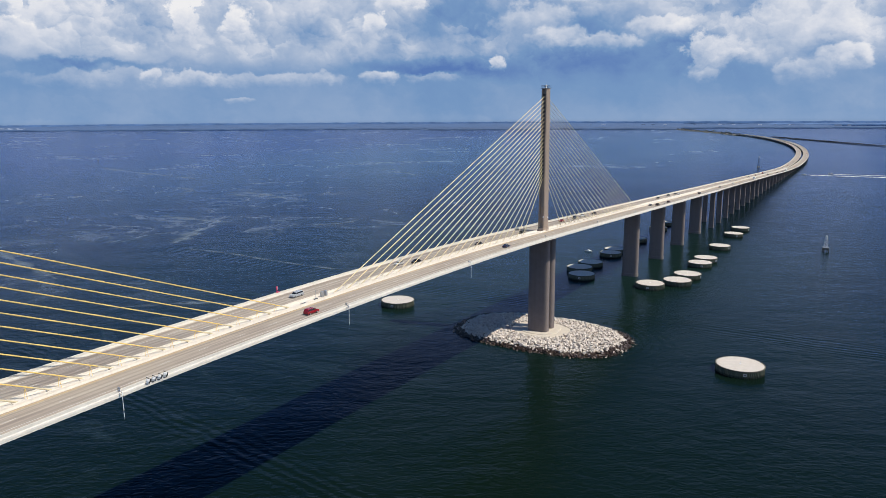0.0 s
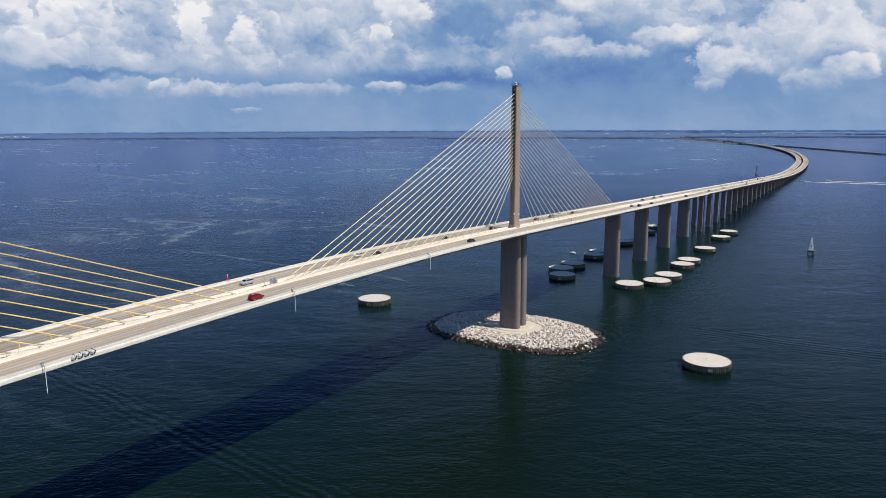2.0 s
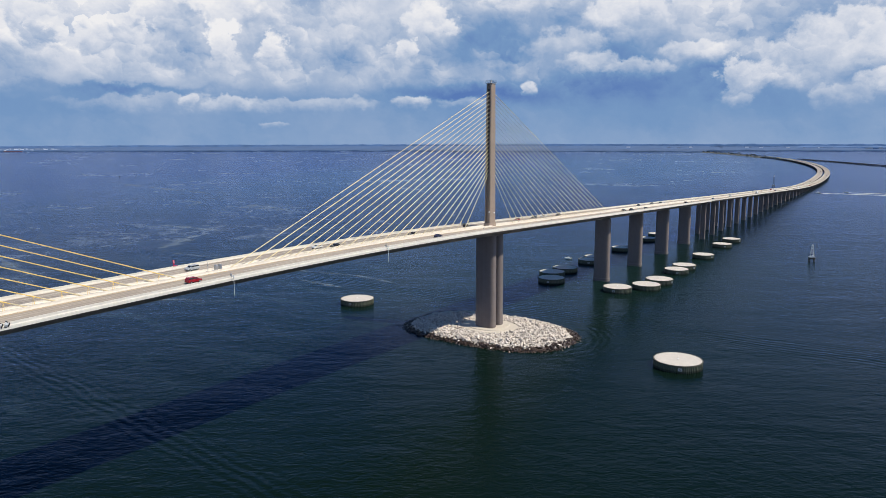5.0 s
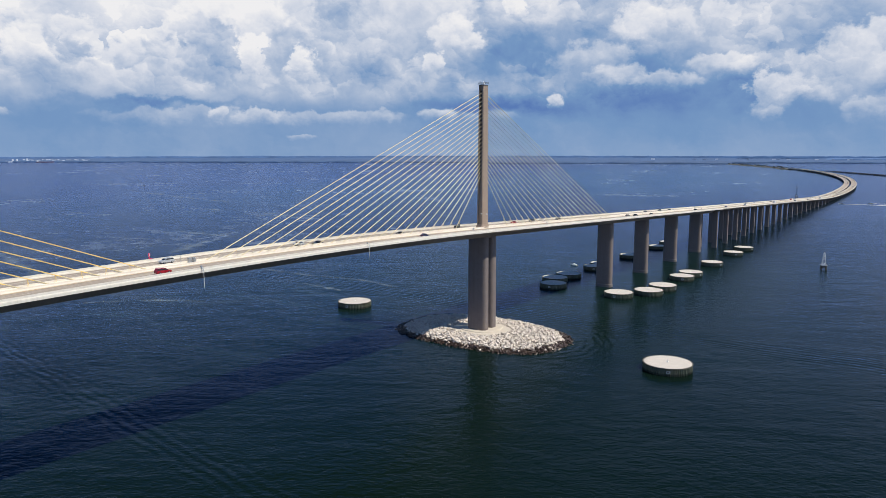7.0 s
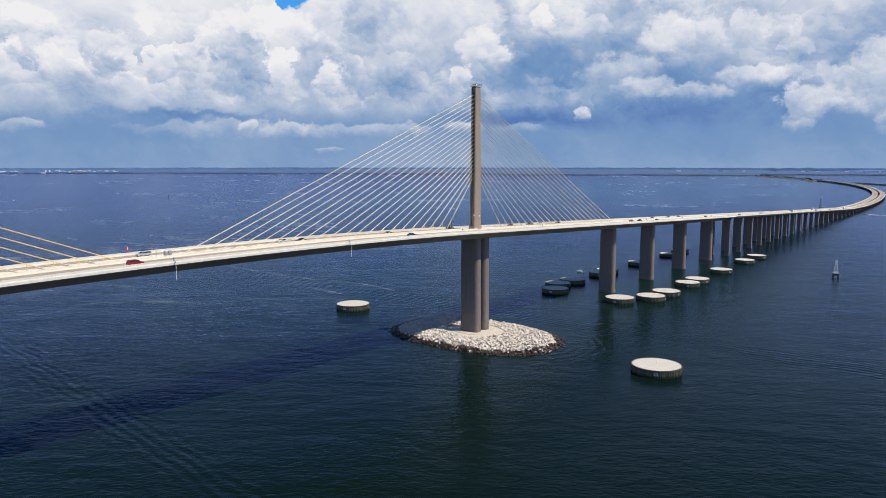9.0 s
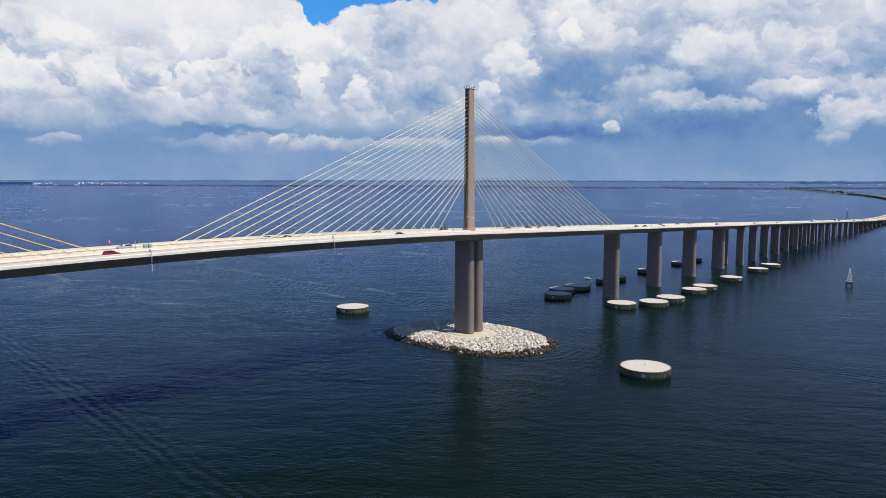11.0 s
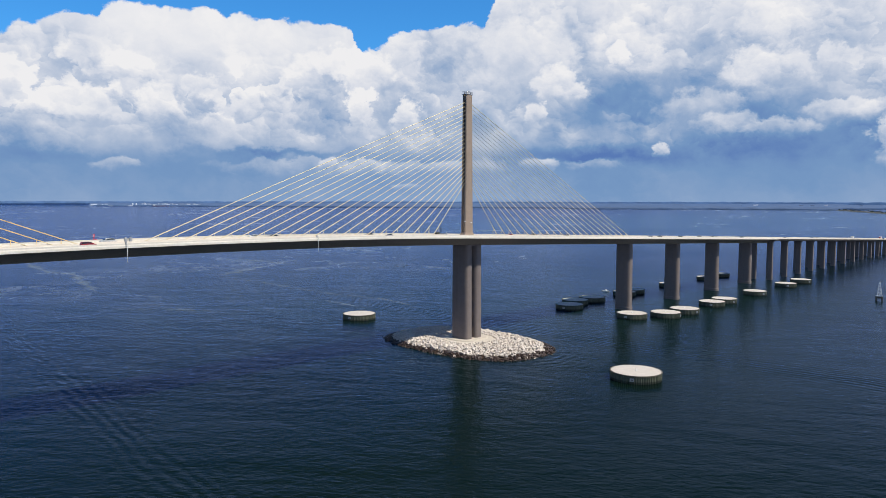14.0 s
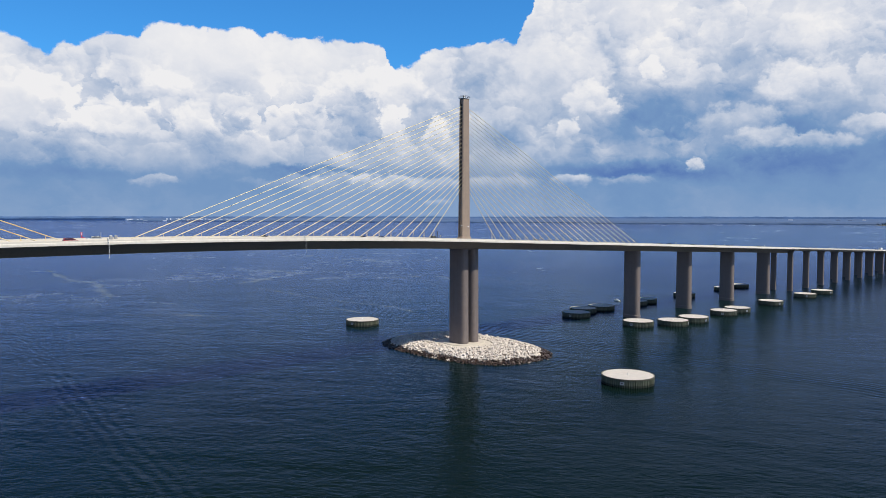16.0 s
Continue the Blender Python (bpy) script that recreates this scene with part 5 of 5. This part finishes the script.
def build_boat(x, y, heading, length, wake):
    ob = thing("motor_boat", "white motor boat trailing a long foamy wake" if wake else "small white motor boat lying near the dolphins", "boat", "boats on the bay", "", pose(x, y, 0, 0, 0, heading))
    L, W = length / 2, length * 0.17
    ring = lambda k, b: [(W * k * b, -L), (W * k, -L * 0.2), (W * k * 0.75, L * 0.5), (0.05, L), (-W * k * 0.75, L * 0.5), (-W * k, -L * 0.2), (-W * k * b, -L)]
    part("hull", loft([(-0.3, ring(0.55, 0.9)), (0.35, ring(0.9, 0.95)), (0.95, ring(1.0, 0.95))]), MAT["white_paint"], ob, "white hull")
    part("console", box(0, -L * 0.1, 1.35, W * 0.9, L * 0.4, 0.9, 0.08), MAT["white_paint"], ob)
    if wake:
        part("hardtop", box(0, -L * 0.15, 2.55, W * 1.5, L * 0.6, 0.1, 0.03), MAT["white_paint"], ob)
    for s in (-1, 1) if wake else ():
        for q in (-0.4, 0.1):
            part("top_post", tube((s * W * 0.65, L * q, 0.9), (s * W * 0.65, L * q, 2.55), 0.04, n=5), MAT["steel"], ob)
    part("outboard", box(0, -L - 0.25, 0.75, 0.45, 0.55, 1.1, 0.1), MAT["dark_steel"], ob)
    if wake:
        bm = bmesh.new()
        rng = random.Random(int(x))
        rows = []
        for i in range(60):
            f = i / 59
            d = -L - f * wake
            w = (1.8 + 5.0 * f ** 0.5) * (1 - 0.7 * f) * rng.uniform(0.75, 1.2)
            rows.append([bm.verts.new((s * w + rng.uniform(-0.3, 0.3), d, 0.07)) for s in (-1, 1)])
        for lo, hi in zip(rows, rows[1:]):
            bm.faces.new((lo[0], lo[1], hi[1], hi[0]))
        part("wake", bm, MAT["foam"], ob, "long streak of white foam")


# ---------------------------------------------------------------- causeway, fishing pier
def causeway_line(f):
    """Middle of the causeway that the trestle lands on."""
    a, b, c = Vector((-492.0, 3800.0)), Vector((-640.0, 4330.0)), Vector((-1260.0, 5600.0))
    return a * (1 - f) ** 2 + b * 2 * f * (1 - f) + c * f * f


def build_causeway():
    bm = bmesh.new()
    rows = []
    n = 60
    for i in range(n + 1):
        f = i / n
        p = causeway_line(f)
        w = 26 + 22 * noise.noise((f * 9, 2.0, 0.0)) + 30 * f
        rows.append([bm.verts.new(far((p.x + q * w, p.y + q * w * 0.4, z))) for q, z in ((-1.25, -2.0), (-1.0, 1.2), (-0.3, 2.6), (0.3, 2.6), (1.0, 1.2), (1.25, -2.0))])
    for lo, hi in zip(rows, rows[1:]):
        for j in range(5):
            bm.faces.new((lo[j], lo[j + 1], hi[j + 1], hi[j]))
    bmesh.ops.recalc_face_normals(bm, faces=bm.faces)
    tagged(part("ground", bm, MAT["sand"]), "low sandy causeway with grass where the bridge lands", "causeway", "", "structure")
    road = bmesh.new()
    rows = []
    for i in range(n + 1):
        f = i / n
        p = causeway_line(f)
        rows.append([road.verts.new(far((p.x + q, p.y, 2.9 + 4.0 * max(0, 1 - f * 9)))) for q in (-13, 13)])
    for lo, hi in zip(rows, rows[1:]):
        road.faces.new((lo[0], lo[1], hi[1], hi[0]))
    tagged(part("road", road, MAT["girder"]), "pale highway running along the causeway", "road", "", "structure")


def build_tree(seed):
    rng = random.Random(seed)
    ob = thing("shore_tree", "dark green rounded tree on the causeway", "tree", "trees on the causeway")
    bm = bmesh.new()
    add_tube(bm, (0, 0, 0), (0.4, 0.2, 4.5), 0.5, 0.3, n=7)
    for i in range(5):
        a = rng.uniform(0, 6.28)
        add_tube(bm, (0.35, 0.2, 4.0), (3.2 * math.cos(a), 3.2 * math.sin(a), rng.uniform(6, 8.5)), 0.25, 0.08, n=5)
    part("trunk", bm, MAT["bark"], ob)
    verts, faces = [], []
    for i in range(420):
        v = Vector((rng.gauss(0, 1), rng.gauss(0, 1), rng.gauss(0, 1))).normalized() * rng.uniform(0.55, 1.0) ** 0.5
        lump = 1 + 0.35 * noise.noise(v * 2.2 + Vector((seed, 0, 0)))
        c = Vector((v.x * 5.2, v.y * 5.0, 8.0 + v.z * 4.0)) * 1.0
        c = Vector((c.x * lump, c.y * lump, 8 + (c.z - 8) * lump))
        s = rng.uniform(0.5, 1.0)
        q = Euler((rng.uniform(0, 6.28), rng.uniform(0, 6.28), rng.uniform(0, 6.28))).to_matrix()
        o = len(verts)
        verts += [tuple(c + q @ Vector(t) * s) for t in ((-1, -0.6, 0), (1, -0.5, 0.1), (0.9, 0.7, -0.1), (-0.8, 0.6, 0.2))]
        faces.append((o, o + 1, o + 2, o + 3))
    me = bpy.data.meshes.new("crown")
    me.from_pydata(verts, [], faces)
    part("crown", me, MAT["leaf"], ob, "uneven leafy crown")
    return ob


def build_trees():
    rng = random.Random(9)
    protos = []
    for i in range(84):
        f = 0.10 + 0.88 * i / 83 + rng.uniform(-0.01, 0.01)
        p = causeway_line(f)
        w = rng.uniform(-34, 34)
        if abs(w) < 15:
            w += math.copysign(16, w)
        g = far((p.x + w, p.y, 1.6))
        r = (Vector((p.x, p.y)) - HUB).length
        k = (Vector((g.x, g.y)) - HUB).length / r * rng.uniform(0.4, 1.05)
        m = pose(g.x, g.y, g.z - 0.3, 0, 0, rng.uniform(0, 360))
        if len(protos) < 4:
            ob = build_tree(40 + i)
            protos.append(ob)
            ob.matrix_basis = m @ Matrix.Scale(k, 4)
        else:
            ob = copy_thing(rng.choice(protos), m)
            ob.scale = (k, k, k * rng.uniform(0.8, 1.15))


def build_fishing_pier():
    ob = thing("fishing_pier", "old low fishing pier on dark piles across the bay", "pier", "", "structure")
    a, b = Vector((-300.0, 3560.0)), Vector((330.0, 2230.0))
    way = (b - a).normalized()
    side = Vector((way.y, -way.x))
    deck = bmesh.new()
    rows = []
    n = 50
    for i in range(n + 1):
        p = a + (b - a) * i / n
        rows.append([deck.verts.new(far((p.x + side.x * q, p.y + side.y * q, z))) for q, z in ((-5, 4.6), (5, 4.6), (5, 5.7), (-5, 5.7))])
    for lo, hi in zip(rows, rows[1:]):
        for j in range(4):
            deck.faces.new((lo[j], lo[(j + 1) % 4], hi[(j + 1) % 4], hi[j]))
    deck.faces.new(rows[0])
    deck.faces.new(rows[-1])
    bmesh.ops.recalc_face_normals(deck, faces=deck.faces)
    part("deck", deck, MAT["old_pier"], ob, "dark deck blued by distance haze")
    for i in range(100):
        p = a + (b - a) * (i + 0.5) / 100
        bm = bmesh.new()
        for q in (-4, 0, 4):
            c = far((p.x + side.x * q, p.y + side.y * q, 0.0))
            t = far((p.x + side.x * q, p.y + side.y * q, 4.7))
            add_tube(bm, c - Vector((0, 0, 3)), t, 0.8, n=6)
        part("pile_bent", bm, MAT["old_pier"], ob)


build_traffic()
for i in range(-3, 6):
    y = -107.0 + 76.2 * (i + 1)
    build_rail_lamp(y, i < 0)
build_cabinets()
build_marker()
build_floodlights()
build_work_trailer()
build_beacon(118.3, 339.0, 13.0)
build_beacon(-66.0, 1330.0, 24.0)
build_daymark(-1562.0, 767.0)
build_boat(-59.0, 239.0, 80, 7.0, 0)
build_boat(34.0, 1182.0, 92, 9.0, 330)
build_boat(78.0, 1222.0, 92, 8.0, 280)
build_causeway()
build_trees()
build_fishing_pier()


def foam_streaks():
    """Old wakes that lie as thin broken lines of foam on the water."""
    m, k, s = material("thin_foam")
    k.t.nodes.remove(s)
    v = k.add("ShaderNodeTexCoord").outputs["Object"]
    f = k.noise(v, 0.16, 5.0, 0.7, 0.0, True)
    g = k.noise(v, 0.025, 3.0, 0.5, 0.0, True)
    white = k.add("ShaderNodeBsdfDiffuse")
    white.inputs["Color"].default_value = (0.28, 0.36, 0.44, 1.0)
    clear = k.add("ShaderNodeBsdfTransparent")
    both = k.add("ShaderNodeMixShader")
    across, _, _ = k.split(k.add("ShaderNodeUVMap").outputs[0])
    fade = k.ramp(k.math("MULTIPLY_ADD", k.math("SUBTRACT", f, 0.5), 1.6, k.math("ABSOLUTE", k.math("MULTIPLY_ADD", across, 2.0, -1.0))), 1.0, 0.15)
    k.put(both.inputs[0], k.math("MULTIPLY", k.math("MULTIPLY", k.ramp(f, 0.28, 0.62), k.math("MULTIPLY", fade, k.ramp(g, 0.22, 0.5))), 0.40))
    k.put(both.inputs[1], clear.outputs[0])
    k.put(both.inputs[2], white.outputs[0])
    out = [q for q in k.t.nodes if q.bl_idname == "ShaderNodeOutputMaterial"][0]
    k.put(out.inputs[0], both.outputs[0])
    for line, wide in STREAKS:
        pts = [Vector(p) for p in line]
        bm = bmesh.new()
        rows = []
        n = 16 * (len(pts) - 1)
        for i in range(n + 1):
            u = i / 16
            j = min(int(u), len(pts) - 2)
            a, b = pts[j], pts[j + 1]
            t = u - j
            before, after = pts[max(j - 1, 0)], pts[min(j + 2, len(pts) - 1)]
            p = 0.5 * (2 * a + (b - before) * t + (2 * before - 5 * a + 4 * b - after) * t * t + (3 * a - before - 3 * b + after) * t ** 3)
            w = 2.0 * wide * (0.6 + 0.4 * math.sin(i * 0.7)) * min(1.0, 0.2 + i / 10, 0.2 + (n - i) / 10)
            way = (b - a).normalized()
            rows.append([bm.verts.new((p.x - way.y * w * q, p.y + way.x * w * q, 0.06)) for q in (-1, 1)])
        uv = bm.loops.layers.uv.new("UVMap")
        for lo, hi in zip(rows, rows[1:]):
            face = bm.faces.new((lo[0], lo[1], hi[1], hi[0]))
            for loop, c in zip(face.loops, ((0, 0), (1, 0), (1, 1), (0, 1))):
                loop[uv].uv = c
        ob = part("foam_streak", bm, m)
        tagged(ob, "thin broken streak of foam left by a wake", "foam", "foam streaks", "stuff")


STREAKS = [
    ([(-761, -2), (-581, -28), (-521, -20), (-431, -41), (-362, -56)], 5),
    ([(-411, 84), (-430, 117), (-462, 163)], 9),
    ([(-576, 200), (-512, 202), (-448, 209)], 7),
    ([(-375, 73), (-329, 77), (-275, 73), (-209, 73), (-162, 81), (-118, 73)], 1.8),
    ([(-253, -88), (-229, -59), (-191, -36)], 3),
    ([(-187, 46), (-163, 44), (-144, 42)], 3),
    ([(-706, 407), (-645, 408), (-586, 411)], 6),
    ([(-368, 238), (-351, 266), (-353, 295)], 4),
    ([(-715, 429), (-653, 434), (-578, 414)], 8),
    ([(-1493, 687), (-1211, 613), (-940, 566)], 8),
    ([(-845, 430), (-793, 426), (-757, 367)], 6),
    ([(-3377, 2393), (-3348, 2531), (-3409, 2777)], 18),
]
foam_streaks()
